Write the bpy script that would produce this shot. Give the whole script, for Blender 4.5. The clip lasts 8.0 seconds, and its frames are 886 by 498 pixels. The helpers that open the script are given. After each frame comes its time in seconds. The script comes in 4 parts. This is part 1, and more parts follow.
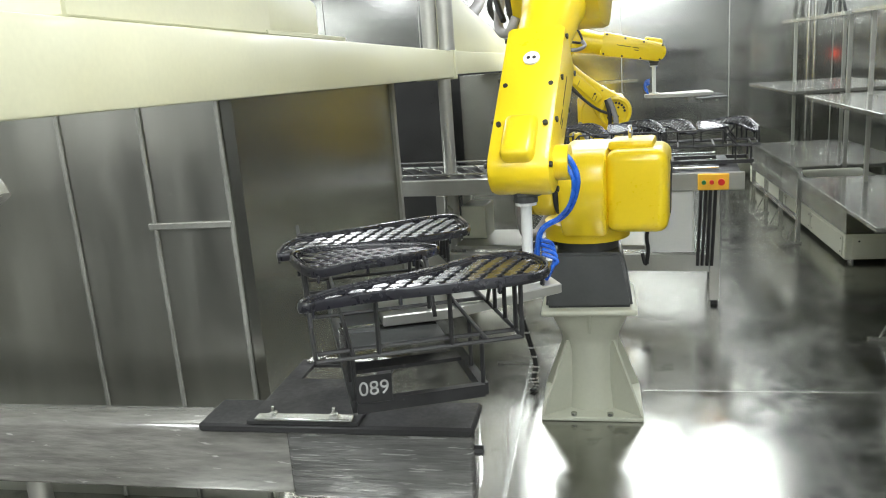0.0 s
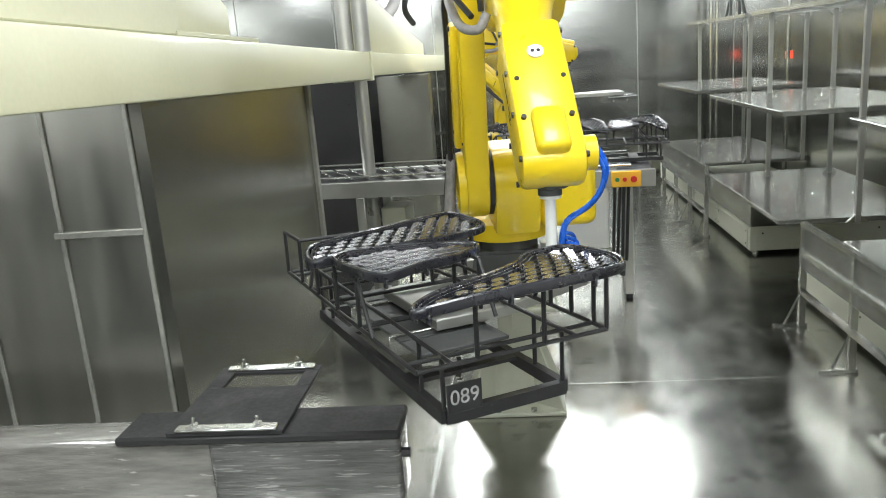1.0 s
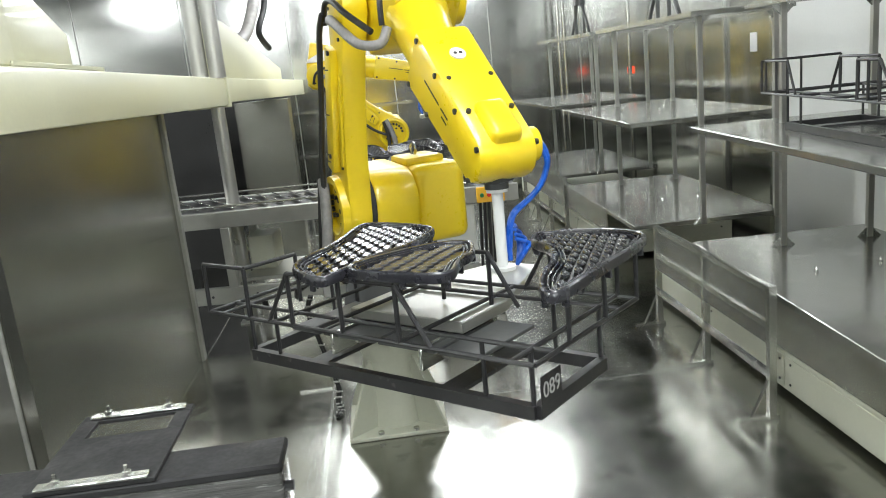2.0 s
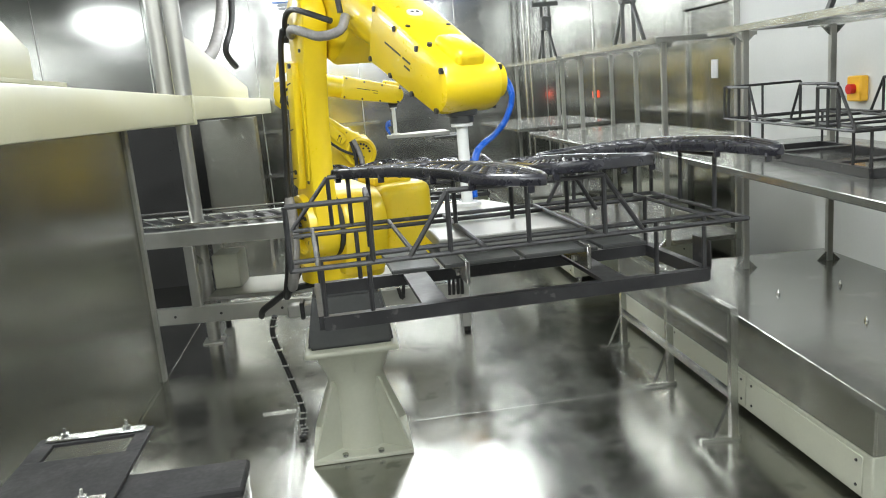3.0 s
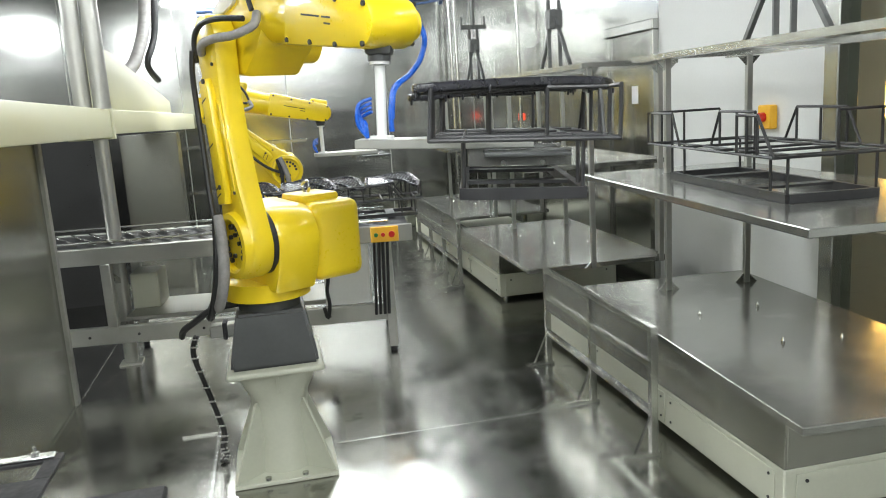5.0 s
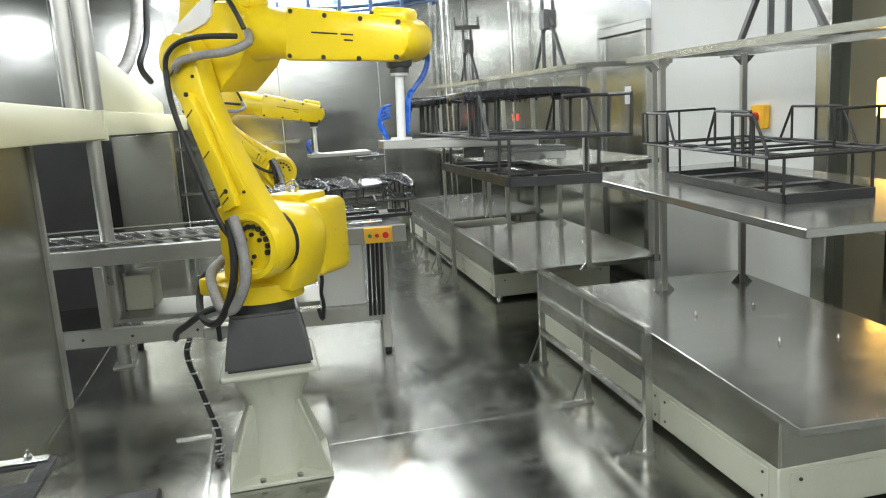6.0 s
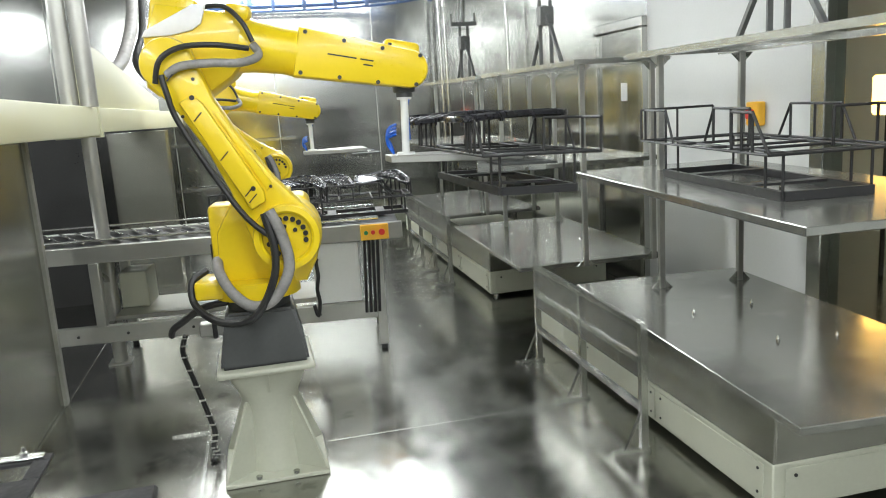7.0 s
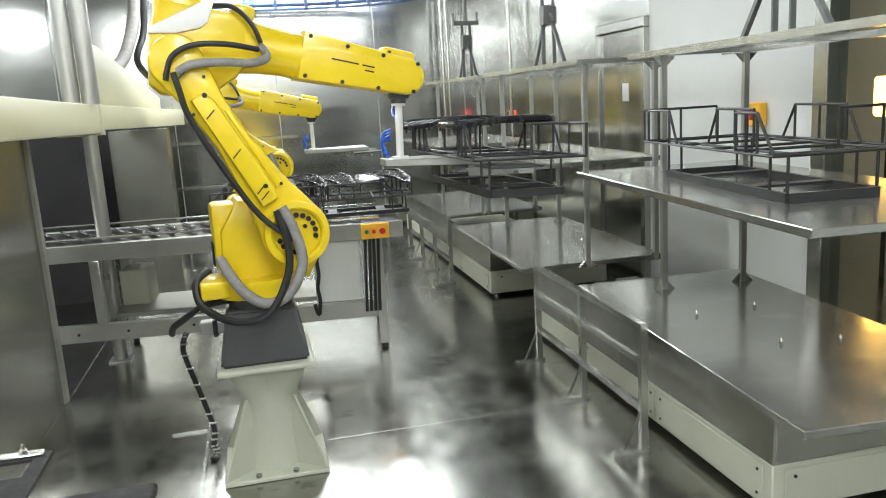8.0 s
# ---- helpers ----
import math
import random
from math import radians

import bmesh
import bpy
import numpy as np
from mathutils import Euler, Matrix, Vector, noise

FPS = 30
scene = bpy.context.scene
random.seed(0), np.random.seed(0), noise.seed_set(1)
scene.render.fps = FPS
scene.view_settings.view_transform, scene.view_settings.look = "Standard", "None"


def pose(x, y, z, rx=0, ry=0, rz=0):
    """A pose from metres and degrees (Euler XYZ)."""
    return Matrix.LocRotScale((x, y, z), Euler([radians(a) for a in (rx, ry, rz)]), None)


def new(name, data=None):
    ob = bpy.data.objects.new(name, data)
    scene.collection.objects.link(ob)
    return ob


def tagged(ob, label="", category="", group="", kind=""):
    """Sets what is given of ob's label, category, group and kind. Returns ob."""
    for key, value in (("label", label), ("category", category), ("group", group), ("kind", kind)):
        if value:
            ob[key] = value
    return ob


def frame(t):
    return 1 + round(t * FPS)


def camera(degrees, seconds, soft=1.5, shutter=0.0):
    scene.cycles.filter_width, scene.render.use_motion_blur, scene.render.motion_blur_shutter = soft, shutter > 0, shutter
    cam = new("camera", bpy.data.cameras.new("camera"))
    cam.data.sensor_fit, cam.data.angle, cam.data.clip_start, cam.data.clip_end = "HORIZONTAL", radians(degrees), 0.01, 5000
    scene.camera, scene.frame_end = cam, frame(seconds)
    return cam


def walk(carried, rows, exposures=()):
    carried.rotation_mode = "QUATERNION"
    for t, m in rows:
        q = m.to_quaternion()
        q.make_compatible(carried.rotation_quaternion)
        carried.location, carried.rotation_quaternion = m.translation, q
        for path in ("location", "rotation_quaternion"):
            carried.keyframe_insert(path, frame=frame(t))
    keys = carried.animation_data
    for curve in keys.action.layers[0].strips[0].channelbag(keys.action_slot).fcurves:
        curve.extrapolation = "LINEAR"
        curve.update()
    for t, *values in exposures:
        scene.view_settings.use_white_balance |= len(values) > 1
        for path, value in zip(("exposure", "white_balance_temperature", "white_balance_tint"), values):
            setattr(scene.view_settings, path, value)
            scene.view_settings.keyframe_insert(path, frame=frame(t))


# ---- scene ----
cam = camera(59.53, 8.0, 1.0)


# ---- camera: stands at one spot and pans ----
EYE = (0.0, 0.0, 1.6)
TURNS = [
    (0.0, 10.81, -13.52, 4.16), (0.5, 9.27, -13.67, 3.30), (1.0, 4.79, -13.87, 4.30), (1.5, -1.72, -13.57, 5.98),
    (2.0, -5.36, -13.21, 5.75), (3.5, -8.80, -11.27, 4.41), (4.0, -10.74, -10.89, 3.83), (4.5, -12.30, -10.87, 3.41),
    (6.0, -13.41, -10.84, 3.63), (6.5, -13.65, -10.98, 3.60), (7.0, -13.69, -11.09, 3.59), (7.5, -13.66, -11.12, 3.58),
    (8.0, -13.59, -11.13, 3.32)]
walk(cam, [(t, pose(*EYE, 90 + p, r, y)) for t, y, p, r in TURNS])

# ---- light: ceiling fittings of a closed plant room ----
world = bpy.data.worlds.new("world")
scene.world = world
world.use_nodes = True
world.node_tree.nodes["Background"].inputs[0].default_value = (0.9, 0.95, 1.0, 1)
world.node_tree.nodes["Background"].inputs[1].default_value = 0.02
scene.view_settings.exposure = 0.14

CEILING_Z = 3.05
# x, y, length along x, length along y, watts
FITTINGS = [(0.35, 1.2, 0.5, 1.4, 38), (-0.5, -1.3, 5.2, 0.3, 120), (-0.2, 4.7, 4.2, 0.3, 50), (0.45, 7.7, 2.5, 0.3, 52), (0.4, 9.0, 2.9, 0.2, 56),
            # booth, east, west and warm next-room lamps: unseen, added as fill light
            (-2.4, 0.9, 0.6, 1.4, 60), (2.3, 2.4, 0.3, 1.4, 5), (-3.3, 6.2, 0.6, 1.6, 60), (5.1, 4.4, 0.4, 1.4, 32, (1.0, 0.7, 0.42))]


# ---- materials ----
def mat(name, colour, rough=0.5, metal=0.0, vary=0.12, scale=6.0, bump=0.0, stretch=(1, 1, 1), rvary=0.1, coat=0.0, fine=60.0,
        wear_or_glint=None, wear_or_glint_at=0.62, detail=5):
    """A paint, metal or plastic with two scales of variation, by the object's own coordinates."""
    m = bpy.data.materials.new(name)
    m.use_nodes = True
    nt = m.node_tree
    n, link = nt.nodes, nt.links
    b = n["Principled BSDF"]
    b.inputs["Metallic"].default_value = metal
    b.inputs["Coat Weight"].default_value = coat
    tc = n.new("ShaderNodeTexCoord")
    mp = n.new("ShaderNodeMapping")
    mp.inputs["Scale"].default_value = stretch
    link.new(tc.outputs["Object"], mp.inputs["Vector"])
    big, small = n.new("ShaderNodeTexNoise"), n.new("ShaderNodeTexNoise")
    big.inputs["Scale"].default_value, big.inputs["Detail"].default_value = scale, detail
    small.inputs["Scale"].default_value, small.inputs["Detail"].default_value = fine, min(3, detail)
    link.new(mp.outputs[0], big.inputs["Vector"])
    link.new(mp.outputs[0], small.inputs["Vector"])
    mix = n.new("ShaderNodeMix")
    mix.inputs[0].default_value = 0.35
    link.new(big.outputs[0], mix.inputs[2])
    link.new(small.outputs[0], mix.inputs[3])
    ramp = n.new("ShaderNodeValToRGB")
    ramp.color_ramp.elements[0].position, ramp.color_ramp.elements[1].position = 0.3, 0.7
    ramp.color_ramp.elements[0].color = (*[c * (1 - vary) for c in colour], 1)
    ramp.color_ramp.elements[1].color = (*[min(1, c * (1 + vary * 0.6)) for c in colour], 1)
    link.new(mix.outputs[0], ramp.inputs[0])
    out = ramp.outputs[0]
    # patches of a second colour: real wear, but painted glints on the films
    if wear_or_glint:
        spots = n.new("ShaderNodeTexNoise")
        spots.inputs["Scale"].default_value, spots.inputs["Detail"].default_value = scale * 2.3, 8
        link.new(mp.outputs[0], spots.inputs["Vector"])
        edge = n.new("ShaderNodeMapRange")
        edge.inputs[1].default_value, edge.inputs[2].default_value = wear_or_glint_at, wear_or_glint_at + 0.06
        link.new(spots.outputs[0], edge.inputs[0])
        over = n.new("ShaderNodeMix")
        over.data_type = "RGBA"
        link.new(edge.outputs[0], over.inputs[0])
        link.new(out, over.inputs[6])
        over.inputs[7].default_value = (*wear_or_glint, 1)
        out = over.outputs[2]
    link.new(out, b.inputs["Base Color"])
    rr = n.new("ShaderNodeMapRange")
    rr.inputs[1].default_value, rr.inputs[2].default_value = 0.3, 0.7
    rr.inputs[3].default_value, rr.inputs[4].default_value = max(0.02, rough - rvary), min(1, rough + rvary)
    link.new(mix.outputs[0], rr.inputs[0])
    link.new(rr.outputs[0], b.inputs["Roughness"])
    if bump:
        bp = n.new("ShaderNodeBump")
        bp.inputs["Strength"].default_value, bp.inputs["Distance"].default_value = bump, 0.01
        link.new(mix.outputs[0], bp.inputs["Height"])
        link.new(bp.outputs[0], b.inputs["Normal"])
    return m


def glow(name, colour, strength):
    m = bpy.data.materials.new(name)
    m.use_nodes = True
    b = m.node_tree.nodes["Principled BSDF"]
    b.inputs["Base Color"].default_value = (*colour, 1)
    b.inputs["Emission Color"].default_value = (*colour, 1)
    b.inputs["Emission Strength"].default_value = strength
    return m


def glass(name, tint, rough=0.02):
    m = bpy.data.materials.new(name)
    m.use_nodes = True
    b = m.node_tree.nodes["Principled BSDF"]
    b.inputs["Base Color"].default_value = (*tint, 1)
    b.inputs["Roughness"].default_value = rough
    b.inputs["Transmission Weight"].default_value = 1.0
    b.inputs["IOR"].default_value = 1.08
    return m


M = {}
M["floor"] = mat("floor_steel", (0.40, 0.40, 0.37), 0.2, 1.0, 0.16, 3.0, 0.014, (1, 1, 1), 0.08, fine=14, wear_or_glint=(0.29, 0.29, 0.265), wear_or_glint_at=0.6)
M["wall"] = mat("wall_steel", (0.40, 0.40, 0.36), 0.25, 1.0, 0.06, 1.0, 0.0, (1.2, 1.2, 0.2), 0.02, fine=5, detail=2)
M["strip"] = mat("seam_strip", (0.28, 0.28, 0.25), 0.5, 0.4, 0.3, 6)
M["booth"] = mat("booth_steel", (0.50, 0.50, 0.455), 0.36, 1.0, 0.14, 1.5, 0.012, (2, 2, 0.3), 0.07, fine=6, detail=2)
M["backwall"] = mat("back_wall_steel", (0.53, 0.535, 0.515), 0.16, 1.0, 0.08, 1.6, 0.0, (0.05, 0.05, 2.2), 0.04, fine=4, detail=1)
M["steel"] = mat("brushed_steel", (0.54, 0.545, 0.52), 0.25, 1.0, 0.03, 2, 0.0, (1, 1, 1), 0.015, fine=6, detail=2)
M["tabletop"] = mat("table_steel", (0.30, 0.305, 0.28), 0.2, 0.75, 0.16, 2.5, 0.02, (1, 1, 1), 0.08, fine=14, wear_or_glint=(0.36, 0.36, 0.33), wear_or_glint_at=0.6)
M["dull"] = mat("dull_steel", (0.42, 0.42, 0.39), 0.4, 0.8, 0.12, 4, 0.0, rvary=0.06, fine=15)
M["hanger"] = mat("grey_hanger_steel", (0.16, 0.165, 0.16), 0.42, 0.6, 0.25, 9, 0.0)
M["cream"] = mat("cream_paint", (0.60, 0.595, 0.425), 0.42, 0.0, 0.08, 3, 0.004, coat=0.15)
M["offwhite"] = mat("offwhite_paint", (0.47, 0.48, 0.39), 0.4, 0.0, 0.07, 4, 0.004, wear_or_glint=(0.5, 0.47, 0.38), wear_or_glint_at=0.68)
M["whitepanel"] = mat("white_panel", (0.68, 0.69, 0.67), 0.38, 0.0, 0.05, 2, 0.0)
M["yellow"] = mat("yellow_paint", (0.82, 0.60, 0.012), 0.34, 0.0, 0.05, 5, 0.003, coat=0.3)
M["darkgrey"] = mat("dark_grey_paint", (0.058, 0.061, 0.06), 0.5, 0.0, 0.2, 8, 0.006)
M["rack"] = mat("rack_black", (0.022, 0.022, 0.023), 0.42, 0.0, 0.35, 14, 0.02, wear_or_glint=(0.07, 0.068, 0.065), wear_or_glint_at=0.66)
M["grille"] = mat("grille_black", (0.018, 0.018, 0.023), 0.27, 0.0, 0.3, 9, 0.0, coat=0.25, rvary=0.06)
M["rubber"] = mat("black_rubber", (0.018, 0.018, 0.018), 0.5, 0.0, 0.3, 20)
M["sleeve"] = mat("grey_sleeve", (0.27, 0.26, 0.25), 0.55, 0.0, 0.35, 18, 0.5, rvary=0.15)
M["blue"] = mat("blue_hose", (0.012, 0.1, 0.5), 0.28, 0.0, 0.15, 20)
M["chain"] = mat("blue_rail_paint", (0.05, 0.09, 0.2), 0.45, 0.0, 0.2, 10)
M["cloth"] = mat("black_cloth", (0.02, 0.02, 0.021), 0.6, 0.0, 0.35, 7, 0.15, rvary=0.2)
# pale streaks on both films are highlights of the creases, painted in
M["film"] = mat("plastic_film", (0.21, 0.205, 0.185), 0.18, 0.0, 0.4, 5, 0.9, (0.9, 4, 6), 0.1, coat=1.0, fine=14, wear_or_glint=(0.42, 0.41, 0.38), wear_or_glint_at=0.66)
M["darkfilm"] = mat("film_over_black", (0.12, 0.12, 0.115), 0.16, 0.0, 0.5, 5, 1.0, (0.7, 5, 9), 0.1, coat=1.0, fine=18, wear_or_glint=(0.24, 0.24, 0.23), wear_or_glint_at=0.6)
M["clearfilm"] = mat("white_wrapped_arm", (0.6, 0.59, 0.56), 0.25, 0.0, 0.2, 9, 0.6, coat=0.5)
M["orange"] = mat("orange_box", (0.86, 0.47, 0.03), 0.4, 0.0, 0.06, 8)
M["red"] = mat("red_plastic", (0.6, 0.02, 0.015), 0.35, 0.0, 0.1, 12)
M["green"] = mat("green_plastic", (0.02, 0.2, 0.06), 0.35, 0.0, 0.1, 12)
M["white"] = mat("white_plastic", (0.8, 0.8, 0.8), 0.4, 0.0, 0.05, 12)
M["stencil"] = mat("stencil_paint", (0.42, 0.42, 0.41), 0.6, 0.0, 0.4, 60)
M["ceiling"] = mat("ceiling_panel", (0.40, 0.42, 0.42), 0.3, 0.6, 0.25, 1.2, rvary=0.1)
# near-black; on the bay sheet it paints in the shade
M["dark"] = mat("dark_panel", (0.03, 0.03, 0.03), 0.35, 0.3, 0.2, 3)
M["glass"] = glass("window_glass", (0.72, 0.82, 0.76))
M["lamp"] = glow("lamp_tube", (0.96, 1.0, 1.0), 16.0)
M["redlamp"] = glow("red_lamp", (1.0, 0.1, 0.04), 1.6)
M["warm"] = glow("warm_lamp", (1.0, 0.5, 0.12), 9.0)


# ---- building helpers ----
def add_box(bm, lo, hi, bevel=0.0, seg=1):
    r = bmesh.ops.create_cube(bm, size=1.0)
    vs = r["verts"]
    c = [(a + b) / 2 for a, b in zip(lo, hi)]
    s = [abs(b - a) for a, b in zip(lo, hi)]
    for v in vs:
        v.co = Vector((c[0] + v.co.x * s[0], c[1] + v.co.y * s[1], c[2] + v.co.z * s[2]))
    if bevel > 0:
        es = list({e for v in vs for e in v.link_edges})
        bmesh.ops.bevel(bm, geom=es, offset=min(bevel, min(s) * 0.45), segments=seg, affect="EDGES", profile=0.5)
    return bm


def add_rod(bm, a, b, r, n=8, r2=None):
    a, b = Vector(a), Vector(b)
    d = b - a
    if d.length < 1e-6:
        return bm
    m = Matrix.Translation((a + b) / 2) @ d.to_track_quat("Z", "Y").to_matrix().to_4x4()
    bmesh.ops.create_cone(bm, cap_ends=True, segments=n, radius1=r, radius2=r if r2 is None else r2, depth=d.length, matrix=m)
    return bm


def add_bar(bm, a, b, w, h, up=(0, 0, 1)):
    """A square bar from a to b, w wide and h high."""
    a, b = Vector(a), Vector(b)
    x = (b - a).normalized()
    y = Vector(up).cross(x).normalized()
    z = x.cross(y)
    vs = []
    for p in (a, b):
        for sy, sz in ((-1, -1), (1, -1), (1, 1), (-1, 1)):
            vs.append(bm.verts.new(p + y * sy * w / 2 + z * sz * h / 2))
    for f in ((3, 2, 1, 0), (4, 5, 6, 7), (0, 1, 5, 4), (1, 2, 6, 5), (2, 3, 7, 6), (3, 0, 4, 7)):
        bm.faces.new([vs[i] for i in f])
    return bm


def add_prism(bm, outline, lo, hi, axis="y", bevel=0.0, seg=2):
    """An outline in a plane, drawn out along axis from lo to hi."""
    def at(p, w):
        return {"y": (p[0], w, p[1]), "x": (w, p[0], p[1]), "z": (p[0], p[1], w)}[axis]
    va = [bm.verts.new(at(p, lo)) for p in outline]
    vb = [bm.verts.new(at(p, hi)) for p in outline]
    k = len(outline)
    fs = [bm.faces.new(va), bm.faces.new(vb[::-1])]
    for i in range(k):
        fs.append(bm.faces.new((va[i], vb[i], vb[(i + 1) % k], va[(i + 1) % k])))
    bmesh.ops.recalc_face_normals(bm, faces=fs)
    if bevel > 0:
        es = [e for e in {e for f in fs[:2] for e in f.edges}]
        bmesh.ops.bevel(bm, geom=es, offset=bevel, segments=seg, affect="EDGES", profile=0.5)
    return bm


def add_tube(bm, pts, r, n=8, r_end=None):
    """A bent tube through points, smoothed."""
    P = [Vector(p) for p in pts]
    Q = []
    for i in range(len(P) - 1):
        p0, p1, p2, p3 = P[max(i - 1, 0)], P[i], P[i + 1], P[min(i + 2, len(P) - 1)]
        for j in range(5):
            t = j / 5
            Q.append(0.5 * ((2 * p1) + (p2 - p0) * t + (2 * p0 - 5 * p1 + 4 * p2 - p3) * t * t + (3 * p1 - p0 - 3 * p2 + p3) * t ** 3))
    Q.append(P[-1])
    rings = []
    side = None
    for i, q in enumerate(Q):
        d = (Q[min(i + 1, len(Q) - 1)] - Q[max(i - 1, 0)]).normalized()
        if side is None:
            side = d.orthogonal().normalized()
        side = (side - d * side.dot(d)).normalized()
        up = d.cross(side)
        rad = r if r_end is None else r + (r_end - r) * i / (len(Q) - 1)
        rings.append([bm.verts.new(q + (side * math.cos(2 * math.pi * k / n) + up * math.sin(2 * math.pi * k / n)) * rad) for k in range(n)])
    for a, b in zip(rings, rings[1:]):
        for k in range(n):
            bm.faces.new((a[k], a[(k + 1) % n], b[(k + 1) % n], b[k]))
    bm.faces.new(rings[0][::-1])
    bm.faces.new(rings[-1])
    return bm


def link_mesh(name, bm, material, smooth=False):
    me = bpy.data.meshes.new(name)
    bmesh.ops.recalc_face_normals(bm, faces=bm.faces)
    bm.to_mesh(me)
    bm.free()
    me.materials.append(material)
    if smooth:
        me.polygons.foreach_set("use_smooth", [True] * len(me.polygons))
        me.set_sharp_from_angle(angle=radians(38))
    return new(name, me)


def part(name, bm, material, parent, label="", smooth=True):
    ob = link_mesh(name, bm, material, smooth)
    ob.parent = parent
    if label:
        tagged(ob, label)
    return ob


def same(name, ob, parent, m):
    """Another part on the mesh of ob."""
    o = new(name, ob.data)
    o.parent = parent
    o.matrix_basis = m
    return o


def thing(name, label, category, group="", m=None):
    ob = new(name)
    ob.empty_display_size = 0.1
    if m is not None:
        ob.matrix_basis = m
    return tagged(ob, label, category, group)


def B():
    return bmesh.new()


def box_part(name, lo, hi, material, parent, bevel=0.004, label="", seg=1):
    return part(name, add_box(B(), lo, hi, bevel, seg), material, parent, label)


def structure(name, bm, material, label, smooth=False):
    return tagged(link_mesh(name, bm, material, smooth), label, name.split("_")[0], kind="structure")


# ---- the room ----
X_LEFT, X_RIGHT, Y_NEAR, Y_FAR = -4.6, 2.9, -2.2, 9.6
structure("floor", add_box(B(), (X_LEFT - 0.2, Y_NEAR - 0.2, -0.12), (X_RIGHT + 3.2, Y_FAR + 0.2, 0.0)), M["floor"],
          "polished stainless sheet floor with worn patches")
structure("ceiling", add_box(B(), (X_LEFT - 0.2, Y_NEAR - 0.2, CEILING_Z), (X_RIGHT + 3.2, Y_FAR + 0.2, CEILING_Z + 0.1)), M["ceiling"],
          "pale grey panel ceiling over the plant room")
structure("wall_north", add_box(B(), (X_LEFT, Y_FAR, 0), (X_RIGHT + 3.2, Y_FAR + 0.15, CEILING_Z)), M["backwall"],
          "stainless sheet wall with faint upright seams")
structure("wall_west", add_box(B(), (X_LEFT - 0.15, Y_NEAR, 0), (X_LEFT, Y_FAR, CEILING_Z)), M["backwall"], "stainless sheet side wall")
# unseen end wall, white over dark to shape what the back wall mirrors
structure("wall_south", add_box(B(), (X_LEFT, Y_NEAR - 0.15, 2.0), (X_RIGHT + 3.2, Y_NEAR, CEILING_Z)), M["whitepanel"], "unseen white panel wall, there to mirror bright in the back wall")
structure("wall_south_low", add_box(B(), (X_LEFT, Y_NEAR - 0.15, 0), (X_RIGHT + 3.2, Y_NEAR, 1.998)), M["dark"], "unseen dark panel wall, there to mirror dark in the back wall")
structure("wall_booth", add_box(B(), (X_LEFT, 2.5, 0), (-1.27, 2.56, 1.60)), M["booth"], "stainless spray booth wall of upright sheets")
structure("wall_booth_end", add_box(B(), (-1.27, 2.5, 0), (-1.22, 4.60, 1.60)), M["wall"], "stainless booth end wall with a folded edge")
# right side: stainless, a door, white panels, then a window
structure("wall_east_far", add_box(B(), (X_RIGHT, 6.25, 0), (X_RIGHT + 0.1, Y_FAR, CEILING_Z)), M["backwall"], "stainless sheet wall")
structure("wall_east_white", add_box(B(), (X_RIGHT, 3.6, 0), (X_RIGHT + 0.1, 5.4, CEILING_Z)), M["whitepanel"], "white panel wall")
structure("wall_east_near", add_box(B(), (X_RIGHT, Y_NEAR, 0), (X_RIGHT + 0.1, 1.6, CEILING_Z)), M["whitepanel"], "white panel wall")
structure("wall_outer", add_box(B(), (X_RIGHT + 3.1, Y_NEAR, 0), (X_RIGHT + 3.2, Y_FAR, CEILING_Z)), M["whitepanel"], "plain wall beyond the window")


# ---- ceiling fittings ----
def ceiling_light(x, y, lx, ly, watts, colour=(0.96, 1.0, 1.02)):
    t = thing("ceiling_light", "unseen white fluorescent ceiling light, switched on", "ceiling light", "ceiling lights", pose(x, y, CEILING_Z))
    box_part("housing", (-lx / 2, -ly / 2, -0.05), (lx / 2, ly / 2, -0.002), M["white"], t)
    long_x = lx > ly
    k = max(2, round(min(lx, ly) / 0.15))
    for i in range(k):
        o = (i + 0.5) / k - 0.5
        a, b = ((-lx / 2 + 0.03, o * ly, -0.07), (lx / 2 - 0.03, o * ly, -0.07)) if long_x else (
            (o * lx, -ly / 2 + 0.03, -0.07), (o * lx, ly / 2 - 0.03, -0.07))
        part("tube", add_rod(B(), a, b, 0.018, 10), M["lamp"], t, "glowing white tube")
    d = bpy.data.lights.new("ceiling_lamp", "AREA")
    d.shape, d.size, d.size_y, d.energy, d.color = "RECTANGLE", lx, ly, watts, colour
    lamp = new("ceiling_lamp", d)
    lamp.matrix_basis = pose(x, y, CEILING_Z - 0.1)


for f in FITTINGS:
    ceiling_light(*f)


# ---- spray booth side ----
def booth_seams():
    for i, x in enumerate((-1.90, -1.575, -1.275)):
        bm = add_box(B(), (x - 0.009, 2.490, 0), (x + 0.009, 2.4995, 1.60), 0.003)
        tagged(link_mesh("trim_%d" % (i + 1), bm, M["strip"]), "bright seam strip on the booth wall", "trim", kind="structure")
    bm = add_box(B(), (-1.60, 2.486, 1.088), (-1.275, 2.498, 1.112), 0.003)
    tagged(link_mesh("trim_4", bm, M["strip"]), "short bright cross strip on the booth wall", "trim", kind="structure")
    bm = add_box(B(), (-1.275, 4.6, 0), (-1.2, 4.66, 1.60), 0.004)
    tagged(link_mesh("trim_5", bm, M["strip"]), "folded bright end of the booth wall", "trim", kind="structure")


booth_seams()


